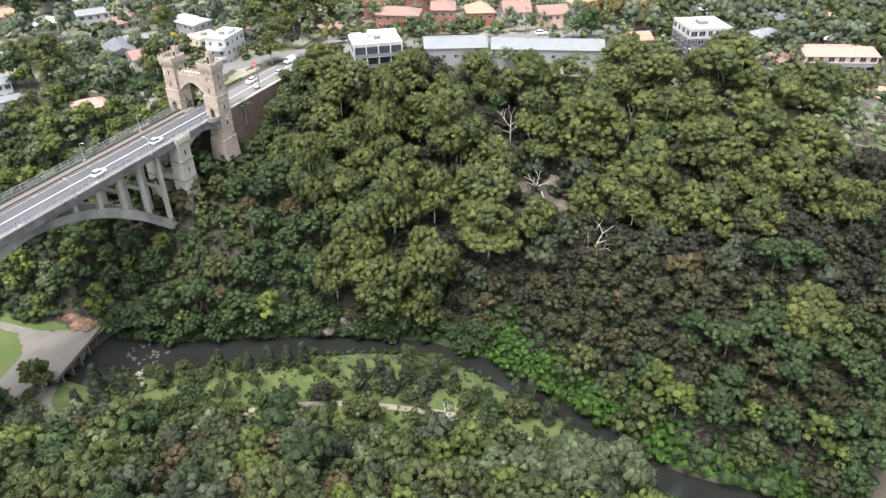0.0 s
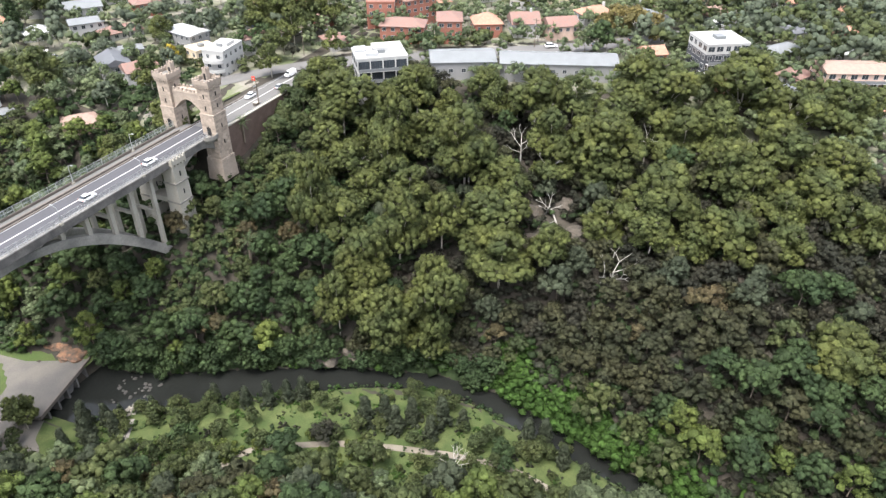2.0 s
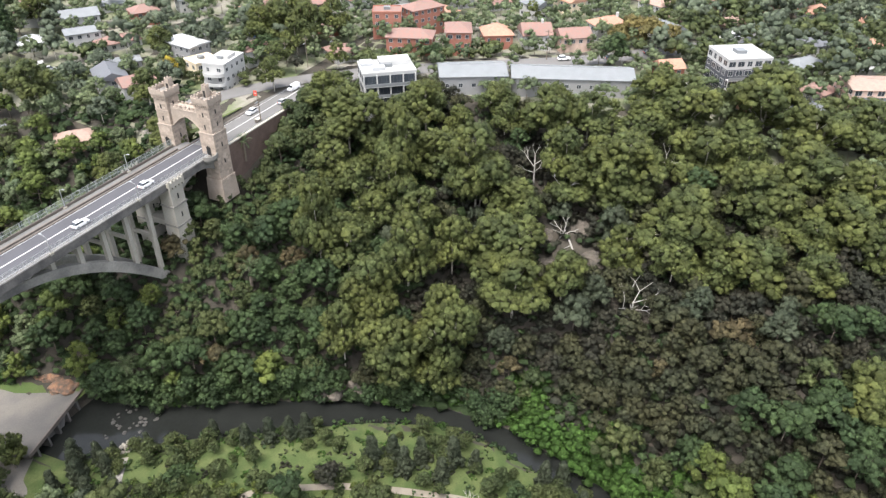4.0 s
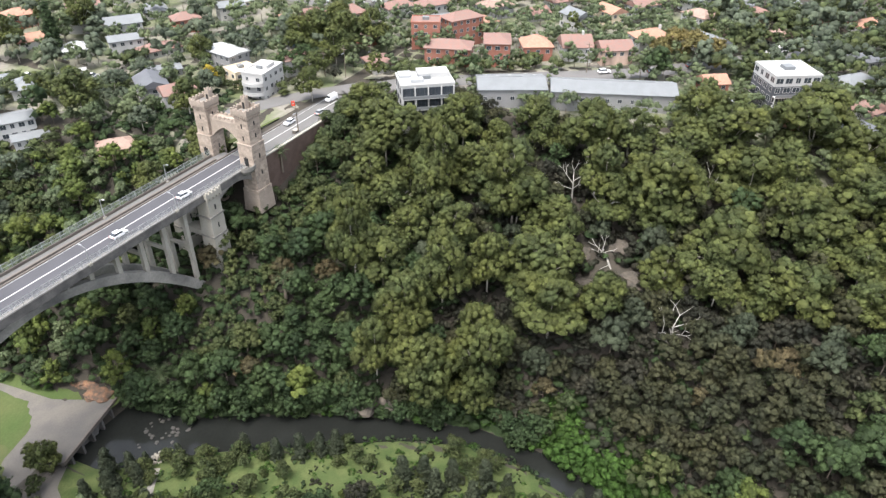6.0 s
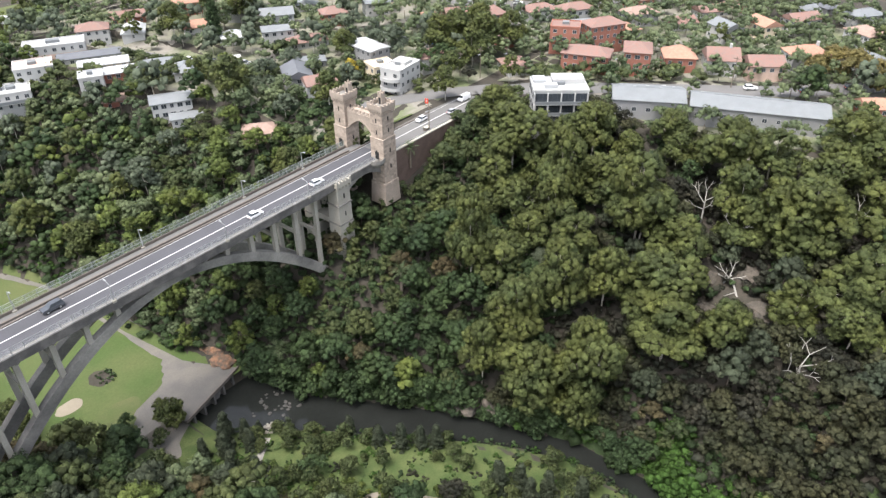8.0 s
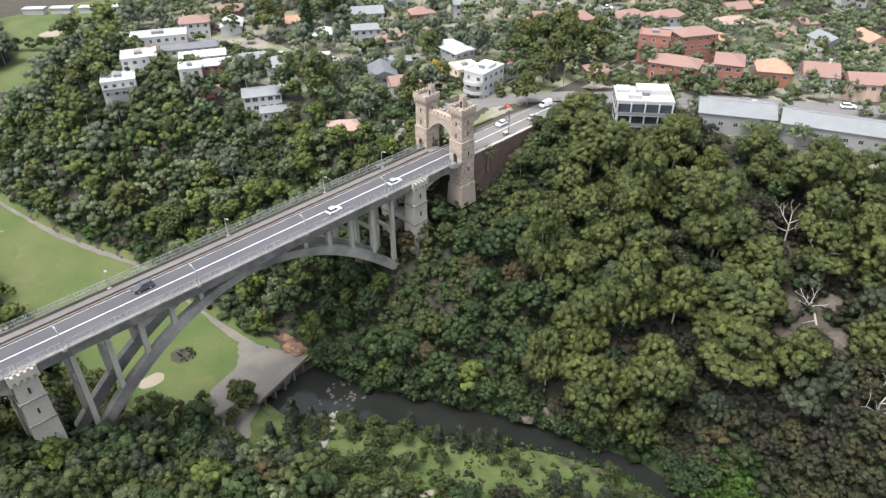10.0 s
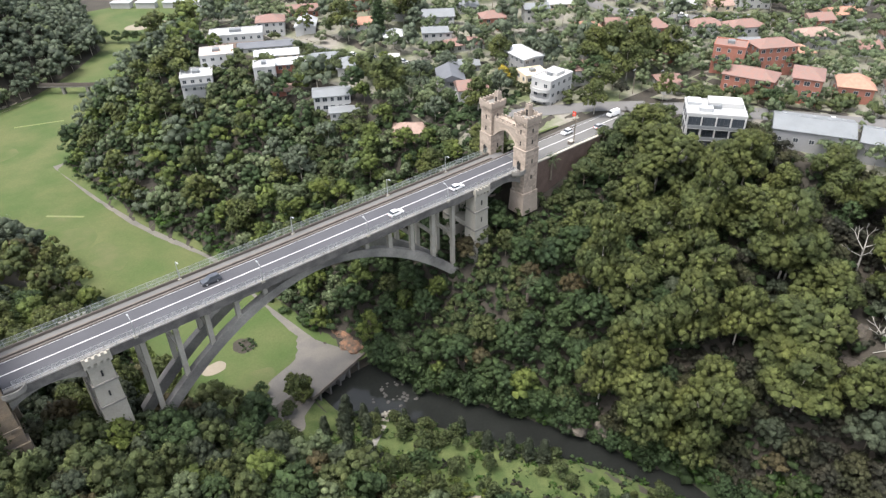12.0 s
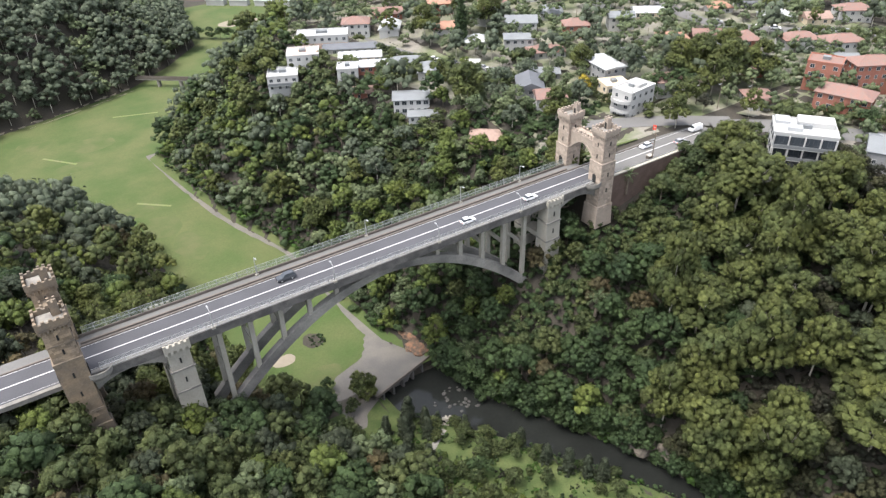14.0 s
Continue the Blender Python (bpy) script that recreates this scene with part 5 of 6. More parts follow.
building("stepped_flats", "white flats with cream terraces", 114, 146, 13, 11, -25, 2, WHITE, "flat", PINK_BRICK, 3.0, category=F)
building("stepped_flats", "upper white flats with a flat roof", 130, 161, 22, 10, -28, 2, PINK_BRICK, "flat", PALE_ROOF, 3.0, category=F, base=47, top_wall=WHITE)
building("house", "long house with a dark metal roof", 135, 145, 22, 8, -28, 1, WHITE, "gable", DARK_ROOF, rise=0.9)
building("house", "cream house with a long pale tan roof", 133, 131.5, 17, 8, -28, 1, CREAM, "gable", PALE_ROOF, rise=0.8)
building("house", "white house with low grey metal roofs", 146, 116, 12, 8, -28, 1, WHITE, "gable", METAL_ROOF, rise=0.9)
building("house", "small brick house with a brown tiled roof", 122, 108, 8, 7, -28, 1, RED_BRICK, "hip", BROWN_TILE, rise=1.6, base=42.5)
for cx, cy, wall, mat in ((206, 118, WHITE, METAL_ROOF), (150, 168, WHITE, TERRACOTTA), (172, 178, RED_BRICK, TERRACOTTA), (196, 168, RED_BRICK, ORANGE_TILE), (214, 150, CREAM, TERRACOTTA), (232, 128, WHITE, METAL_ROOF), (243, 172, WHITE, TERRACOTTA), (258, 146, CREAM, METAL_ROOF), (305, 60, WHITE, PALE_ROOF), (322, 5, RED_BRICK, TERRACOTTA), (310, -20, WHITE, TERRACOTTA), (318, -52, CREAM, ORANGE_TILE), (330, -88, WHITE, BROWN_TILE), (308, -40, WHITE, METAL_ROOF), (300, -5, GREY_WALL, BROWN_TILE), (285, 130, WHITE, TERRACOTTA), (330, 40, WHITE, TERRACOTTA), (335, -62, WHITE, TERRACOTTA), (348, -30, RED_BRICK, TERRACOTTA), (342, -108, CREAM, TERRACOTTA), (354, -82, WHITE, METAL_ROOF), (322, -118, GREY_WALL, BROWN_TILE), (345, 5, WHITE, ORANGE_TILE), (338, 70, WHITE, METAL_ROOF), (318, 100, CREAM, TERRACOTTA)):
    words = {RED_BRICK.name: "red brick", WHITE.name: "white", CREAM.name: "cream", GREY_WALL.name: "grey"}[wall.name]
    building("house", words + " suburban house with a " + mat.name.replace("_", " ").replace(" tiles", " tile") + (" roof" if "roof" not in mat.name else ""), cx, cy, rng.uniform(11, 15), rng.uniform(8, 10), rng.choice([-30, -35, 55]), int(rng.integers(1, 3)), wall, rng.choice(["hip", "gable"]), mat)

# more of the suburb: a loose grid of houses between the streets
PAIRS = ((WHITE, TERRACOTTA), (RED_BRICK, TERRACOTTA), (WHITE, METAL_ROOF), (CREAM, BROWN_TILE), (WHITE, PALE_ROOF), (GREY_WALL, DARK_ROOF), (WHITE, ORANGE_TILE))
for gx_ in range(145, 375, 19):
    for gy_ in range(-205, 185, 18):
        cx, cy = gx_ + rng.uniform(-4, 4), gy_ + rng.uniform(-4, 4)
        edge = float(east(cy))
        if (cx - edge) < (105 if cy < 20 else 78) or (cx < 205 and -60 < cy < 20) or rng.random() < 0.38:
            continue
        if float(road_distance(np.array(cx), np.array(cy))[0]) < 7 or any((cx - a) ** 2 + (cy - b) ** 2 < (r + 8.5) ** 2 for a, b, r in BUILT):
            continue
        wall, mat = PAIRS[int(rng.integers(len(PAIRS)))]
        words = {RED_BRICK.name: "red brick", WHITE.name: "white", CREAM.name: "cream", GREY_WALL.name: "grey"}[wall.name]
        building("house", words + " suburban house with a " + mat.name.replace("_", " ").replace(" tiles", " tile") + (" roof" if "roof" not in mat.name else ""), cx, cy, rng.uniform(10, 14), rng.uniform(7.5, 9.5), rng.choice([-30, -38, 55]), 1 if rng.random() < 0.6 else 2, wall, rng.choice(["hip", "gable"]), mat, 5.0)

# open sight lines over the side street and its verge
BUILT += [(172, 21, 9), (163, 17, 7), (180, 18, 7), (152, 18, 5), (176, 34, 6), (205, -14, 6)]

# ---- plants of their own ----
def frond_mesh(seed):
    g = np.random.default_rng(seed)
    bm = bmesh.new()
    n, pts = 9, []
    for i in range(n):
        u = i / (n - 1)
        pts.append(Vector((3.1 * u, 0, 1.3 * u - 2.0 * u * u)))
    for i in range(n - 1):
        a, c = pts[i], pts[i + 1]
        wide = 0.62 * math.sin(math.pi * min(0.97, (i + 0.6) / n)) + 0.05
        for s in (-1, 1):
            for k in range(2):
                p = a.lerp(c, k / 2)
                q = a.lerp(c, k / 2 + 0.3)
                tip = p.lerp(c, 0.8) + Vector((0.35, s * wide, -0.16 + g.uniform(-0.05, 0.05)))
                bm.faces.new([bm.verts.new(p), bm.verts.new(q), bm.verts.new(tip)])
    me = bpy.data.meshes.new("frond")
    bm.to_mesh(me)
    bm.free()
    me.materials.append(PALM_LEAF)
    return me


PALM_LEAF = leaf_material("palm_fronds", (0.075, 0.105, 0.055), (0.10, 0.125, 0.06))
FRONDS = [frond_mesh(k) for k in range(3)]


def palm(x, y, height, size, z=None):
    z = float(ground_height(x, y)) if z is None else z
    p = thing("palm", pose(x, y, z), "date palm with arching feathery fronds on the slope", "palm tree", "palms")
    bm = bmesh.new()
    tube(bm, (0, 0, -1), (0.15, 0, height), 0.42 * size, 0.3 * size, 8)
    part("trunk", bm, BARK, p)
    for i in range(30):
        f = new("frond", FRONDS[i % 3])
        f.parent = p
        f.matrix_local = pose(0.15, 0, height, 0, rng.uniform(-75, 40), i * 137.5) @ Matrix.Scale(size * rng.uniform(0.85, 1.1), 4)
    BUILT.append((x, y, 2.4 * size))


def dead_tree(x, y, z, height, seed, label, lean=(0.0, 0.0), parts=5, thick=0.26, clear=2.0):
    """A bare pale tree: a trunk and crooked forking limbs, each limb a part."""
    g = random.Random(seed)
    t = thing("dead_tree", pose(x, y, z), label, "dead tree", "bare trees")
    bm = bmesh.new()
    top = Vector((lean[0] * height, lean[1] * height, height * 0.55))
    tube(bm, (0, 0, -1), top * 0.5, thick, thick * 0.8)
    tube(bm, top * 0.5, top, thick * 0.8, thick * 0.6)
    part("trunk", bm, DEAD_WOOD, t)
    for k in range(parts):
        bm = bmesh.new()
        a = 2 * math.pi * k / parts + g.uniform(-0.4, 0.4)

        def grow(p, way, r, length, deep):
            q = p + way * length
            tube(bm, p, q, r, r * 0.65, 5)
            if deep:
                for _ in range(2):
                    w = (way + Vector((g.uniform(-0.8, 0.8), g.uniform(-0.8, 0.8), g.uniform(-0.25, 0.6)))).normalized()
                    grow(q, w, r * 0.62, length * 0.72, deep - 1)
        grow(top * g.uniform(0.6, 1.0), Vector((math.cos(a), math.sin(a), g.uniform(0.4, 1.1))).normalized(), thick * 0.5, height * 0.22, 2)
        part("limb", bm, DEAD_WOOD, t)
    BUILT.append((x, y, clear))


palm(122.7, -22, 5.2, 1.15, 21.5)
palm(92.9, -2.7, 5.0, 1.1)
palm(152, -1.5, 5.5, 0.85, 41.0)
dead_tree(112.3, -16.3, 4.0, 9, 3, "bare pale dead tree standing among dark foliage")
dead_tree(150.7, -118.3, 16.5, 17, 8, "bare white dead gum with long crooked limbs", (0.02, 0.04), 6, 0.33, 3.0)
dead_tree(171, -92, 25, 10, 11, "leaning bleached dead tree on the slope", (-0.15, -0.25), 4, 0.3, 3.5)
dead_tree(91.5, -98, 1.8, 9, 5, "bare thin tree with pale twigs on the creek flat", (0, 0), 7, 0.22, 1.5)
dead_tree(118, -33, 6, 6, 15, "small bare grey tree at the water", (0.1, -0.2), 4, 0.16, 1.0)
dead_tree(156.6, -36.3, 29.0, 13, 21, "bare silver dead tree between two gums", (0.03, 0.02), 5, 0.3, 2.5)
dead_tree(180.8, -90.7, 30.2, 13, 22, "pale forked dead gum on the bare slope", (0.03, 0.02), 5, 0.3, 2.5)
dead_tree(184.8, -80.0, 32.9, 14, 23, "bare white limbs standing above the gums", (0.03, 0.02), 5, 0.3, 2.5)
dead_tree(196.6, -115.4, 35.6, 14, 24, "pale leafless gum among green crowns", (0.03, 0.02), 5, 0.3, 2.5)
log = thing("fallen_log", pose(167, -98, 25), "bleached fallen tree trunk lying down the slope", "log")
bm = bmesh.new()
tube(bm, (4.5, 3.5, 3.4), (0, 0, 0.8), 0.3, 0.26)
tube(bm, (0, 0, 0.8), (-5, -1.5, -1.9), 0.26, 0.16)
part("trunk", bm, DEAD_WOOD, log)
for a, c in (((0, 0, 0.8), (-3.6, -3.4, -0.4)), ((-2, -0.6, -0.3), (-6, 0.6, -1.8)), ((1.5, 1.2, 1.7), (-1.5, 3.2, 1.4))):
    bm = bmesh.new()
    tube(bm, a, c, 0.15, 0.07, 5)
    part("branch", bm, DEAD_WOOD, log)
BUILT.append((166, -98, 5.5))

# creek flat: casuarinas, bushes, tall grass
for x, y, s in ((80.5, -19.9, 0.55), (88.7, -33.2, 0.7), (90.3, -41.5, 0.8), (93.2, -46.3, 0.95), (96, -50, 0.9), (98.4, -53, 0.8), (97.3, -72, 1.0), (100, -76, 1.05), (97.6, -80, 0.95), (102.5, -82, 0.9), (104.7, -89, 1.1), (99.3, -88.4, 0.85), (106, -94, 0.75), (107.5, -110, 1.0), (109.5, -113.5, 0.95), (104.5, -119.5, 0.9), (102, -125, 0.8), (97, -131, 0.9),
                (72, -13.5, 0.7), (69.5, -9, 0.85), (67, -12, 0.9), (70.5, -17.5, 0.75), (65, -15, 0.95), (63, -20, 0.8), (75.5, -14.2, 0.45), (66, -25, 0.7), (61.5, -11, 0.8)):
    if free_spot(x, y, 1.8):
        plant("casuarina", x, y, s, True, s * 1.1)
for x, y, k, s in ((79, -62, "broad", 0.95), (86.5, -80, "mixed", 0.75), (74, -36, "broad", 0.6), (71, -44, "mixed", 0.7), (88, -66, "scrub", 0.9), (90, -90, "mixed", 0.5), (94, -101, "mixed", 0.55), (97, -108, "broad", 0.5), (101, -106, "broad", 0.55), (103, -113, "mixed", 0.55), (101, -100, "mixed", 0.5), (92, -113, "mixed", 0.7), (87, -101, "mixed", 0.7), (84, -92, "mixed", 0.6), (91, -123, "mixed", 0.9), (62.4, 2.6, "gum", 0.55), (55, 10.5, "broad", 0.4), (58, 1, "mixed", 0.5)):
    if free_spot(x, y, 2.2):
        plant(k, x, y, s, True)
for x, y, s in ((83, -121, 1.25), (90, -134, 1.5), (84, -131, 1.3), (94, -140, 1.1)):
    plant("willow", x, y, s, True)
    placed.setdefault((int(x // 9), int(y // 9)), []).append((x, y, 7))
for _ in range(650):
    y = rng.uniform(-120, -14)
    x = rng.uniform(float(west(y)) - 1, float(bank(y)) - 0.5)
    plant(rng.choice(["vine", "fern", "dry", "mixed"], p=[0.2, 0.42, 0.2, 0.18]), x, y, rng.uniform(0.2, 0.55), False)
for _ in range(150):
    y = rng.uniform(-170, -4)
    plant("fern" if rng.random() < 0.85 else "vine", float(bank(y)) - rng.uniform(-0.6, 1.0), y, rng.uniform(0.3, 0.6), False)
for _ in range(190):
    y = rng.uniform(-95, 3)
    plant(rng.choice(["vine", "fern", "broad"], p=[0.12, 0.63, 0.25]), float(east(y)) + rng.uniform(-0.8, 2.0), y, rng.uniform(0.45, 0.8), False)


for x in np.arange(149, 182, 2.1):
    plant("bush", x, -3.8 - rng.uniform(0, 3.5), rng.uniform(0.7, 1.3), True)
for _ in range(170):
    y = rng.uniform(-78, -22)
    plant(rng.choice(["lime", "vine", "fern"], p=[0.4, 0.4, 0.2]), float(west(y)) + rng.uniform(1.0, 0.45 * float(bank(y) - west(y))), y, rng.uniform(0.14, 0.3), False)
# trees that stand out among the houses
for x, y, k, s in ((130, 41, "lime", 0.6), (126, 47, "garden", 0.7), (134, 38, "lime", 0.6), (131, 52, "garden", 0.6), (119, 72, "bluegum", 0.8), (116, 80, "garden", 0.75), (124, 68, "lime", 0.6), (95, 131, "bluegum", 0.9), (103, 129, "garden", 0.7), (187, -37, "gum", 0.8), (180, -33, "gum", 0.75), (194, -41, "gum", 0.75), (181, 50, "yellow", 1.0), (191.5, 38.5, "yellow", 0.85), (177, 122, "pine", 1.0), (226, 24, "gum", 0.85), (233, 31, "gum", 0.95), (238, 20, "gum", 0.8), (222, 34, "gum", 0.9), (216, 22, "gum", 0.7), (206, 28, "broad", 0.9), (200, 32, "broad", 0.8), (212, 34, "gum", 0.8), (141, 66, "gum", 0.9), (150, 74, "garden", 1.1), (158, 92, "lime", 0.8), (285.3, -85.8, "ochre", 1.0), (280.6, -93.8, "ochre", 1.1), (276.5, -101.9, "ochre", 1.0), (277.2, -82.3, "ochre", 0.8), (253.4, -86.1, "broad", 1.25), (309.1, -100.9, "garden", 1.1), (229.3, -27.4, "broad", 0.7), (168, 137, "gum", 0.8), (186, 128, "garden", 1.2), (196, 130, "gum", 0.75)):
    if free_spot(x, y, 3.0):
        plant(k, x, y, s, True)


# ---- rocks ----
STONE = material("pale_stone", (0.26, 0.24, 0.20), 0.95, 0.35, 0.9, 6, 0.6, tint=(0.20, 0.185, 0.16))
def boulder(name, x, y, z, sx, sy, sz, seed, mat, label, rough=0.35):
    """A broken, stepped block of rock."""
    bm = bmesh.new()
    bmesh.ops.create_icosphere(bm, subdivisions=3, radius=1.0)
    for v in bm.verts:
        n = noise.noise(v.co * 1.6 + Vector((seed * 3.1, 0, 0))) + 0.5 * noise.noise(v.co * 4 + Vector((0, seed, 0)))
        v.co *= 1 + rough * n
        v.co.z = max(v.co.z, -0.6) if v.co.z < 0 else round(v.co.z * 3) / 3 * 0.6 + v.co.z * 0.4
        v.co = Vector((v.co.x * sx, v.co.y * sy, v.co.z * sz))
    ob = part(name, bm, mat)
    ob.matrix_world = pose(x, y, z, 0, 0, seed * 40)
    return tagged(ob, label, "rock", "rocks")


boulder("rock_face", 85.5, 11.5, 4.0, 4.6, 4.4, 1.25, 2, ORANGE_ROCK, "orange sandstone bank cut behind the crossing", 0.3)
boulder("rock_face", 85.5, 17, 5.0, 3.0, 4.4, 1.2, 5, ORANGE_ROCK, "broken orange and brown sandstone ledge", 0.35)
boulder("rock_face", 115.5, -50, 2.5, 4.5, 6.5, 2.6, 3, ROCK, "overhanging sandstone ledge at the creek", 0.4)
boulder("rock_face", 119, -57, 3.0, 3.5, 5.0, 2.2, 7, ROCK, "shaded sandstone ledge under the trees", 0.4)
for k, (x, y, z) in enumerate(((170, -88, 30), (176, -98, 31), (165, -105, 26), (173, -79, 33), (160, -92, 24.5), (184, -86, 36))):
    boulder("boulder", x, y, float(ground_height(x, y)), 3.2, 4.2, 1.3, k + 11, ROCK, "weathered sandstone outcrop on the bare slope", 0.4)
    BUILT.append((x, y, 4.0))
for k in range(46):
    u = rng.random()
    x, y = 71 + 7.5 * u + rng.uniform(-1.6, 1.6), -18.5 + 3.5 * u + rng.uniform(-1.4, 1.4)
    s = rng.uniform(0.3, 0.75)
    boulder("stone", x, y, 0.35 + rng.uniform(0, 0.7), s, s * rng.uniform(0.7, 1.2), s * 0.7, 30 + k, STONE, "pale broken stone of the creek spillway", 0.3)
for k in range(26):
    x, y = rng.uniform(78, 89), rng.uniform(-15, -5)
    s = rng.uniform(0.2, 0.5)
    boulder("stone", x, y, 0.02, s, s * 1.3, s * 0.5, 80 + k, WET_STONE, "dark wet stone in the shallow creek", 0.3)
ribbon("drain", [(75, -18), (70, -20.5), (66, -24), (62, -27)], 1.6, 0.15, DARK_CONCRETE, "narrow concrete drain channel across the flat", "drain")

# ---- park ----
def patch(name, cx, cy, rx, ry, lift, mat, label, category, seed):
    """A worn oval on the lawn with an uneven edge."""
    bm = bmesh.new()
    rim = []
    for i in range(28):
        a = 2 * math.pi * i / 28
        r = 1 + 0.22 * noise.noise(Vector((math.cos(a) * 1.6, math.sin(a) * 1.6, seed)))
        x, y = cx + rx * r * math.cos(a), cy + ry * r * math.sin(a)
        rim.append(bm.verts.new((x, y, float(ground_height(x, y)) + lift)))
    c = bm.verts.new((cx, cy, float(ground_height(cx, cy)) + lift + 0.05))
    for i in range(28):
        bm.faces.new((rim[i], rim[(i + 1) % 28], c))
    return tagged(part(name, bm, mat), label, category, kind="structure")


patch("sand_patch", 49.5, 28.5, 3.6, 2.4, 0.11, SAND, "bare sandy hollow in the lawn", "sand", 1)
patch("garden_bed", 60.3, 32, 3.2, 3.4, 0.11, SOIL, "round garden bed of bare earth", "garden bed", 2)
patch("worn_grass", 56.5, 17, 6, 3.4, 0.1, WORN_GRASS, "worn dry grass by the gravel", "grass", 3)
for k, (x, y, rx, ry) in enumerate(((32, 221, 11, 8), (33, 143, 9, 5), (40, 126, 7, 9), (45, 106, 6, 10), (8, 235, 9, 6), (20, 200, 8, 5))):
    patch("worn_turf", x, y, rx, ry, 0.1, WORN_GRASS, "worn yellowish turf on the playing field", "grass", 10 + 3 * k)
patch("cricket_pitch", 157, 374, 14, 9, 0.12, SAND, "pale square of a distant playing pitch", "pitch", 4)
for i in range(9):
    a = 2 * math.pi * i / 9
    plant("fern", 61.2 + 1.9 * math.cos(a), 31.4 + 2.0 * math.sin(a), 0.45, False)
for (ax, ay), (bx, by) in (((10, 218), (22, 203)), ((47, 249), (68, 242)), ((111, 304), (122, 292)), ((36, 150), (47, 140))):
    ribbon("line_marking", [(ax, ay), (bx, by)], 1.2, 0.13, DRY_GRASS, "worn pale strip across the field", "field marking")
walk_bridge = thing("footbridge", pose(72, 285, 0, 0, 0, -40), "long low dark footbridge across the field", "footbridge")
boxpart("deck", (-4, 36, -1.2, 1.2, 7.6, 8.3), DARK_CONCRETE, walk_bridge)
boxpart("handrail", (-4, 36, -1.25, -1.15, 8.3, 9.3), BROWN, walk_bridge)
boxpart("handrail", (-4, 36, 1.15, 1.25, 8.3, 9.3), BROWN, walk_bridge)
for x in (9, 22):
    boxpart("pier", (x - 0.7, x + 0.7, -1.0, 1.0, 2, 7.6), DARK_CONCRETE, walk_bridge)
for x, y in ((124, 352), (130, 348), (135, 342), (140, 340), (145, 334)):
    plant("broad", x, y, 0.7, True)
for x, y in ((152, 331), (161, 322), (168, 330), (172, 318)):
    plant("gum", x, y, 0.8, True)
for k, (x, y) in enumerate(((161, 430), (175, 418), (190, 405), (205, 392), (222, 380))):
    hall = thing("pavilion", pose(x, y, 4, 0, 0, -42), "long white low sports pavilion", "pavilion", "pavilions")
    boxpart("wall", (-7, 7, -3, 3, -1, 3.5), WHITE, hall)
    boxpart("roof", (-7.5, 7.5, -3.5, 3.5, 3.5, 3.9), PALE_ROOF, hall)

# ---- on the bridge ----
def lamp_post(x, y, reach, h=7.5):
    p = thing("lamp_post", pose(x, y, DECK + 0.1), "slim grey steel lamp post on the bridge", "street lamp", "bridge lamps")
    bm = bmesh.new()
    tube(bm, (0, 0, 0), (0, 0, h), 0.11, 0.07, 8)
    tube(bm, (0, 0, h), (0, reach, h + 0.35), 0.06, 0.05, 6)
    part("pole", bm, STEEL, p)
    boxpart("lantern", (-0.16, 0.16, reach - 0.35, reach + 0.4, h + 0.28, h + 0.46), STEEL, p)
    boxpart("base", (-0.45, 0.45, -0.3, 0.3, -0.1, 0.5), CONCRETE, p)


for x in (42.8, 72.2, 101.5, 122.0):
    lamp_post(x, 12.2, -1.4, 5.2)
for x in (28, 57, 86, 112):
    lamp_post(x, -0.9, 1.4, 4.6)

for x in (0.3, 142.3):
    s = 1 if x < 50 else -1
    look_out = thing("tower_balcony", pose(x + s * 4.2, -1.2, 0), "curved stone balcony beside the bridge tower", "balcony", "tower balconies")
    bm = bmesh.new()
    n = 10
    arc = [(2.6 * math.cos(math.pi * (1 + i / n)), 1.9 * math.sin(math.pi * (1 + i / n))) for i in range(n + 1)]
    for z0, z1, k in ((DECK - 0.9, DECK + 0.05, 1.0),):
        a = [bm.verts.new((u * 0.8, v * 0.7, z0)) for u, v in arc]
        c = [bm.verts.new((u, v, z1)) for u, v in arc]
        for i in range(n):
            bm.faces.new((a[i], a[i + 1], c[i + 1], c[i]))
        bm.faces.new(c)
        bm.faces.new(a[::-1])
        bm.faces.new((a[0], c[0], c[-1], a[-1]))
    part("slab", bm, DARK_CONCRETE, look_out)
    bm = bmesh.new()
    for i in range(n):
        (u0, v0), (u1, v1) = arc[i], arc[i + 1]
        q = [bm.verts.new((u * k, v * k, z)) for k, z in ((1, DECK + 0.05), (1, DECK + 1.15), (0.9, DECK + 1.15), (0.9, DECK + 0.05)) for u, v in ((u0, v0), (u1, v1))]
        for f in ((0, 1, 3, 2), (2, 3, 5, 4), (4, 5, 7, 6)):
            bm.faces.new([q[j] for j in f])
    part("parapet", bm, DARK_CONCRETE, look_out)

# approach beyond the far tower: brick retaining wall, guard rail, median, signs
wall = thing("retaining_wall", pose(0, 0, 0), "dark brick retaining wall below the approach road", "retaining wall")
boxpart("wall", (145.5, 176, -0.9, -0.3, 36, 47.4), BRICK_WALL, wall)
boxpart("coping", (145.5, 176, -1.05, -0.15, 47.4, 47.75), CONCRETE, wall)
guard = thing("guard_rail", pose(0, 0, 0), "galvanised guard rail along the approach road", "guard rail")
for i in range(22):
    boxpart("post", (147 + i * 2, 147.12 + i * 2, -0.05, 0.08, 47.2, 48.0), STEEL, guard)
boxpart("rail", (146, 190, -0.02, 0.06, 47.65, 47.95), STEEL, guard)
bm = bmesh.new()
prism(bm, [(0, 0), (22, 0), (22, 0.18), (0, 0.18)], 0, 1)
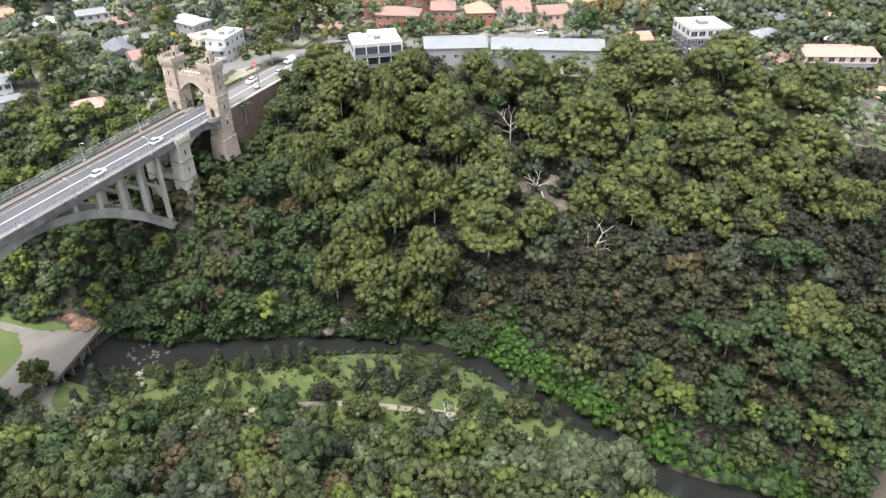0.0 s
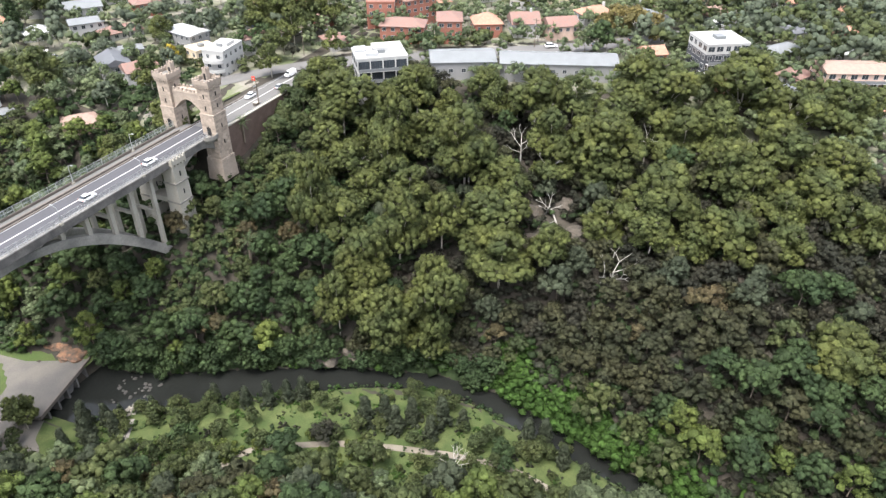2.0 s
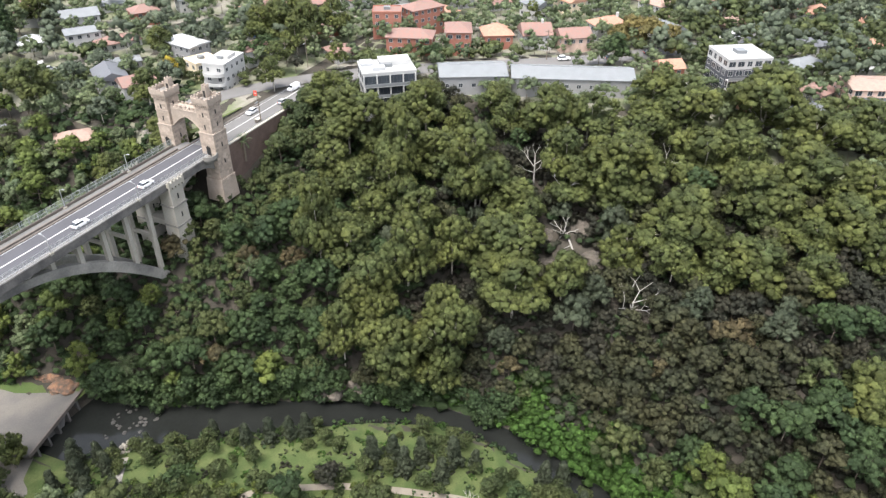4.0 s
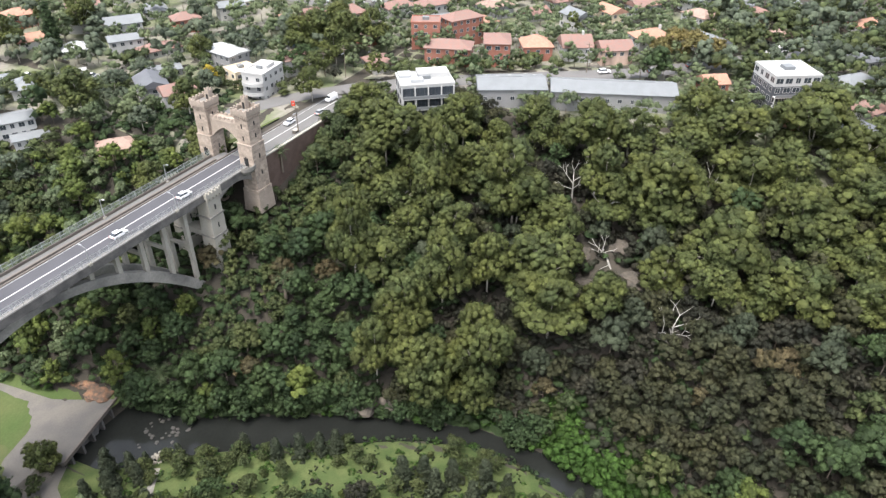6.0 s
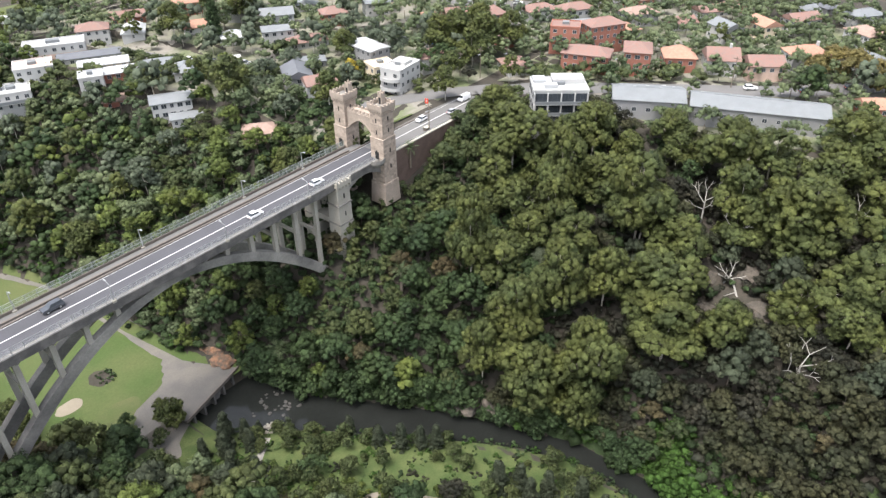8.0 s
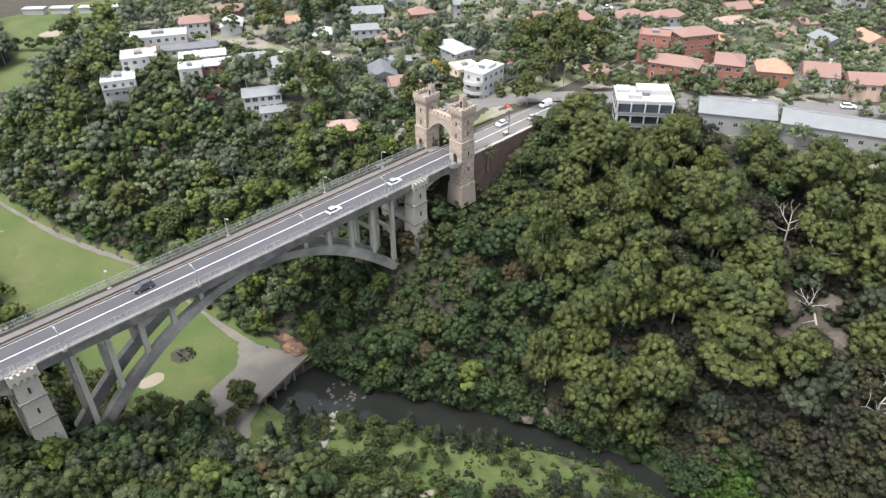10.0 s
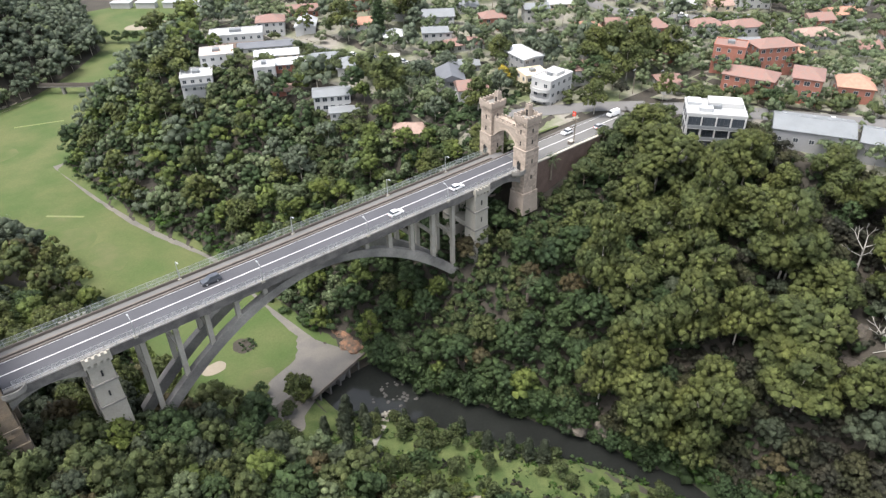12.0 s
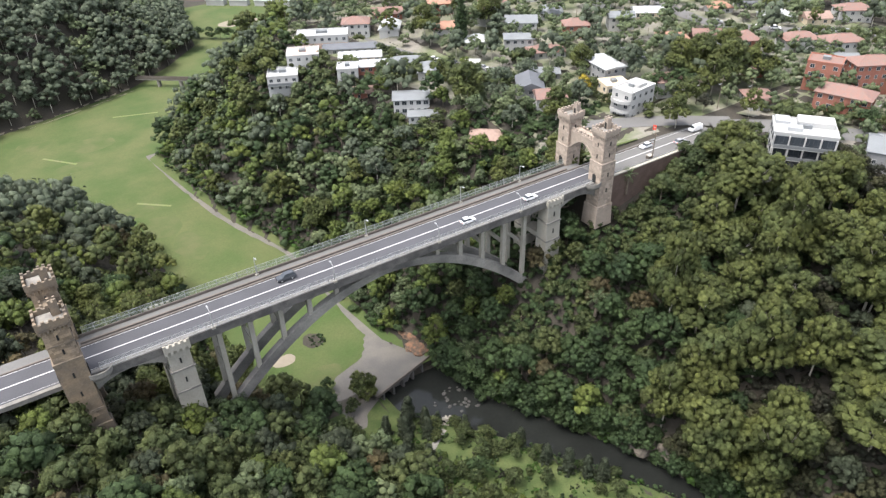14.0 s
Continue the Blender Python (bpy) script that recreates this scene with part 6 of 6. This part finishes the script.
for v in bm.verts:
    u = v.co.x / 22
    v.co.y = (13.6 - 1.2 * u) if v.co.y < 0.5 else (13.6 - 1.2 * u + 7.5 * math.sin(math.pi * (0.12 + 0.8 * (1 - u))) * (1 - 0.75 * u))
    v.co.x += 148
    v.co.z += 47.45
verge = part("verge", bm, GRASS)
tagged(verge, "small grass verge between the two roads", "grass", kind="structure")
sign = thing("road_sign", pose(177.2, 12.4, 47.4, 0, 0, 20), "red and white road sign on a post", "road sign")
bm = bmesh.new()
tube(bm, (0, 0, 0), (0, 0, 3.2), 0.06, 0.06)
part("post", bm, STEEL, sign)
boxpart("plate", (-0.04, 0.04, -0.55, 0.55, 1.5, 3.2), RED_PAINT, sign)
boxpart("plate_bar", (-0.06, -0.041, -0.3, 0.3, 2.2, 2.5), WHITE, sign)


def power_pole(x, y, z, h, lean=0):
    p = thing("power_pole", pose(x, y, z), "timber power pole with a cross arm", "power pole", "power poles")
    bm = bmesh.new()
    tube(bm, (0, 0, -0.5), (0, 0, h), 0.17, 0.12, 8)
    part("pole", bm, BARK, p)
    boxpart("cross_arm", (-0.08, 0.08, -1.2, 1.2, h - 0.9, h - 0.72), BARK, p)
    boxpart("street_light", (-1.6, -0.1, -0.1, 0.1, h - 2.3, h - 2.1), STEEL, p)


for x, y, z, h in ((163.5, 0.4, 47.2, 9), (210, 14, 47.6, 11), (181, 27, 47.4, 9), (232, -28, 48.6, 11), (252, -62, 48.6, 11), (281, -95, 48.6, 11), (206, 20, 47.2, 10), (218, 8, 48, 10)):
    power_pole(x, y, z, h)
box_planter = thing("planter", pose(163.5, 1.4, 47.3), "square dark planter box beside the lane", "planter")
boxpart("box", (-0.9, 0.9, -0.7, 0.7, 0, 1.0), BROWN, box_planter, taper=0.1)
boxpart("rim", (-0.95, 0.95, -0.75, 0.75, 1.0, 1.12), CONCRETE, box_planter)

carport = thing("carport", pose(168, 101, 46.2, 0, 0, -38), "white flat carport portal over a driveway", "carport")
boxpart("roof", (-3.2, 3.2, -2.6, 2.6, 2.6, 2.9), WHITE, carport)
for sx in (-3, 3):
    boxpart("side_wall", (sx - 0.15, sx + 0.15, -2.6, 2.6, 0, 2.6), WHITE, carport)

# ---- vehicles ----
CAR_SHAPES = {
    "hatchback": ([(-2.0, 0.3), (2.05, 0.3), (2.12, 0.62), (1.95, 0.86), (1.05, 0.98), (-1.9, 1.0), (-2.1, 0.8)], [(1.0, 0.97), (0.25, 1.47), (-1.35, 1.5), (-1.95, 1.0)]),
    "wagon": ([(-2.3, 0.38), (2.3, 0.38), (2.36, 0.75), (2.2, 1.02), (1.15, 1.12), (-2.25, 1.14), (-2.36, 0.9)], [(1.1, 1.1), (0.35, 1.68), (-1.9, 1.74), (-2.25, 1.14)]),
    "van": ([(-2.4, 0.4), (2.4, 0.4), (2.5, 0.9), (2.3, 1.2), (1.7, 1.3), (-2.45, 1.3), (-2.5, 0.9)], [(1.65, 1.28), (0.95, 2.1), (-2.35, 2.15), (-2.45, 1.3)]),
}
WHEELS = {}


def wheel_mesh(r):
    if r not in WHEELS:
        out = []
        for rad, half, mat, nm in ((r, 0.11, RUBBER, "tyre"), (r * 0.6, 0.118, STEEL, "rim")):
            bm = bmesh.new()
            tube(bm, (0, -half, 0), (0, half, 0), rad, rad, 14)
            me = bpy.data.meshes.new(nm)
            bm.to_mesh(me)
            bm.free()
            me.materials.append(mat)
            out.append(me)
        WHEELS[r] = out
    return WHEELS[r]


def car(kind, x, y, z, turn, mat, label):
    c = thing(kind, pose(x, y, z, 0, 0, turn), label, "van" if kind == "van" else "car", "vehicles")
    lower, upper = CAR_SHAPES[kind]
    for nm, outline, half, inset, m in (("body", lower, 0.9, 0.06, mat), ("cabin", upper, 0.82, 0.2, GLASS if kind != "van" else mat)):
        bm = bmesh.new()
        prism(bm, outline, -half, half)
        top = max(p[1] for p in outline)
        low = min(p[1] for p in outline)
        for v in bm.verts:
            v.co.y *= 1 - inset * (v.co.z - low) / (top - low)
        bmesh.ops.bevel(bm, geom=bm.edges[:], offset=0.05, segments=1, affect="EDGES")
        bmesh.ops.recalc_face_normals(bm, faces=bm.faces)
        part(nm, bm, m, c)
    xs = [p[0] for p in upper]
    top = max(p[1] for p in upper)
    boxpart("roof", (upper[2][0] + 0.08, upper[1][0] - 0.05, -0.64, 0.64, top - 0.03, top + 0.025), mat, c)
    if kind == "van":
        boxpart("windscreen", (1.1, 1.75, -0.62, 0.62, 1.45, 1.9), GLASS, c)
    r = 0.32 if kind == "hatchback" else 0.37
    ty, ri = wheel_mesh(r)
    for sx in (-1.28, 1.32):
        for sy in (-0.82, 0.82):
            w = new("wheel", ty)
            w.parent = c
            w.matrix_local = pose(sx, sy, r)
            q = new("rim", ri)
            q.parent = w
    ends = max(p[0] for p in lower)
    for sy in (-0.62, 0.62):
        boxpart("headlight", (ends - 0.1, ends + 0.005, sy - 0.16, sy + 0.16, 0.62, 0.78), WHITE, c)
        boxpart("tail_light", (-ends - 0.005, -ends + 0.1, sy - 0.14, sy + 0.14, 0.68, 0.88), RED_PAINT, c)


car("wagon", 48.0, 7.0, DECK, 180, CAR_DARK, "dark grey wagon driving across the bridge")
car("hatchback", 97.5, 3.0, DECK, 0, CAR_WHITE, "small white hatchback driving across the bridge")
car("hatchback", 118.5, 3.0, DECK, 0, CAR_WHITE, "white hatchback near the far bridge tower")
car("hatchback", 168, 7.2, 47.3, 180, CAR_WHITE, "white hatchback on the approach road")
car("hatchback", 179, 3.2, 47.3, 0, CAR_SILVER, "silver hatchback leaving the bridge")
car("van", 190, 6.5, 47.3, 175, CAR_WHITE, "white delivery van on the approach road")
for k, (x, y, z, turn) in enumerate(((160, 117, 46.6, -60), (164, 110, 46.6, -60), (157, 123, 46.6, -60), (170, 96, 46.6, -60), (236, -45, 48.7, -55), (262, -84, 48.7, -50), (275, -95, 48.7, -50), (282, 73, 50.4, -55), (289, 58, 50.4, -50), (294, 52, 50.4, -50), (303, 43, 50.4, -45), (309, 36, 50.4, -45), (314, 31, 50.4, -45), (287, 105, 50.4, 68), (291, 115, 50.4, 68), (295, 124, 50.4, 66), (221, -22, 48.7, -55), (254, -68, 48.7, -55))):
    car(("hatchback", "wagon")[k % 2], x, y, z, turn, (CAR_WHITE, CAR_SILVER, CAR_DARK)[(k * 2 + k // 3) % 3], ("white", "silver", "dark grey")[(k * 2 + k // 3) % 3] + " car parked along a suburban street")
bus = thing("bus", pose(307, -122, 48.7, 0, 0, -40), "white single-deck bus on the street", "bus")
bm = bmesh.new()
box(bm, -5.8, 5.8, -1.25, 1.25, 0.35, 3.1, 0.06)
bmesh.ops.bevel(bm, geom=bm.edges[:], offset=0.12, segments=2, affect="EDGES")
part("body", bm, CAR_WHITE, bus)
for s in (-1, 1):
    boxpart("window_band", (-5.5, 5.4, s * 1.225 - 0.03, s * 1.225 + 0.03, 1.5, 2.5), GLASS, bus)
for sx in (-3.6, 3.4):
    for sy in (-1.05, 1.05):
        w = new("wheel", wheel_mesh(0.5)[0])
        w.parent = bus
        w.matrix_local = pose(sx, sy, 0.5)
gum_wood()
forest()
undergrowth()
join_woods()
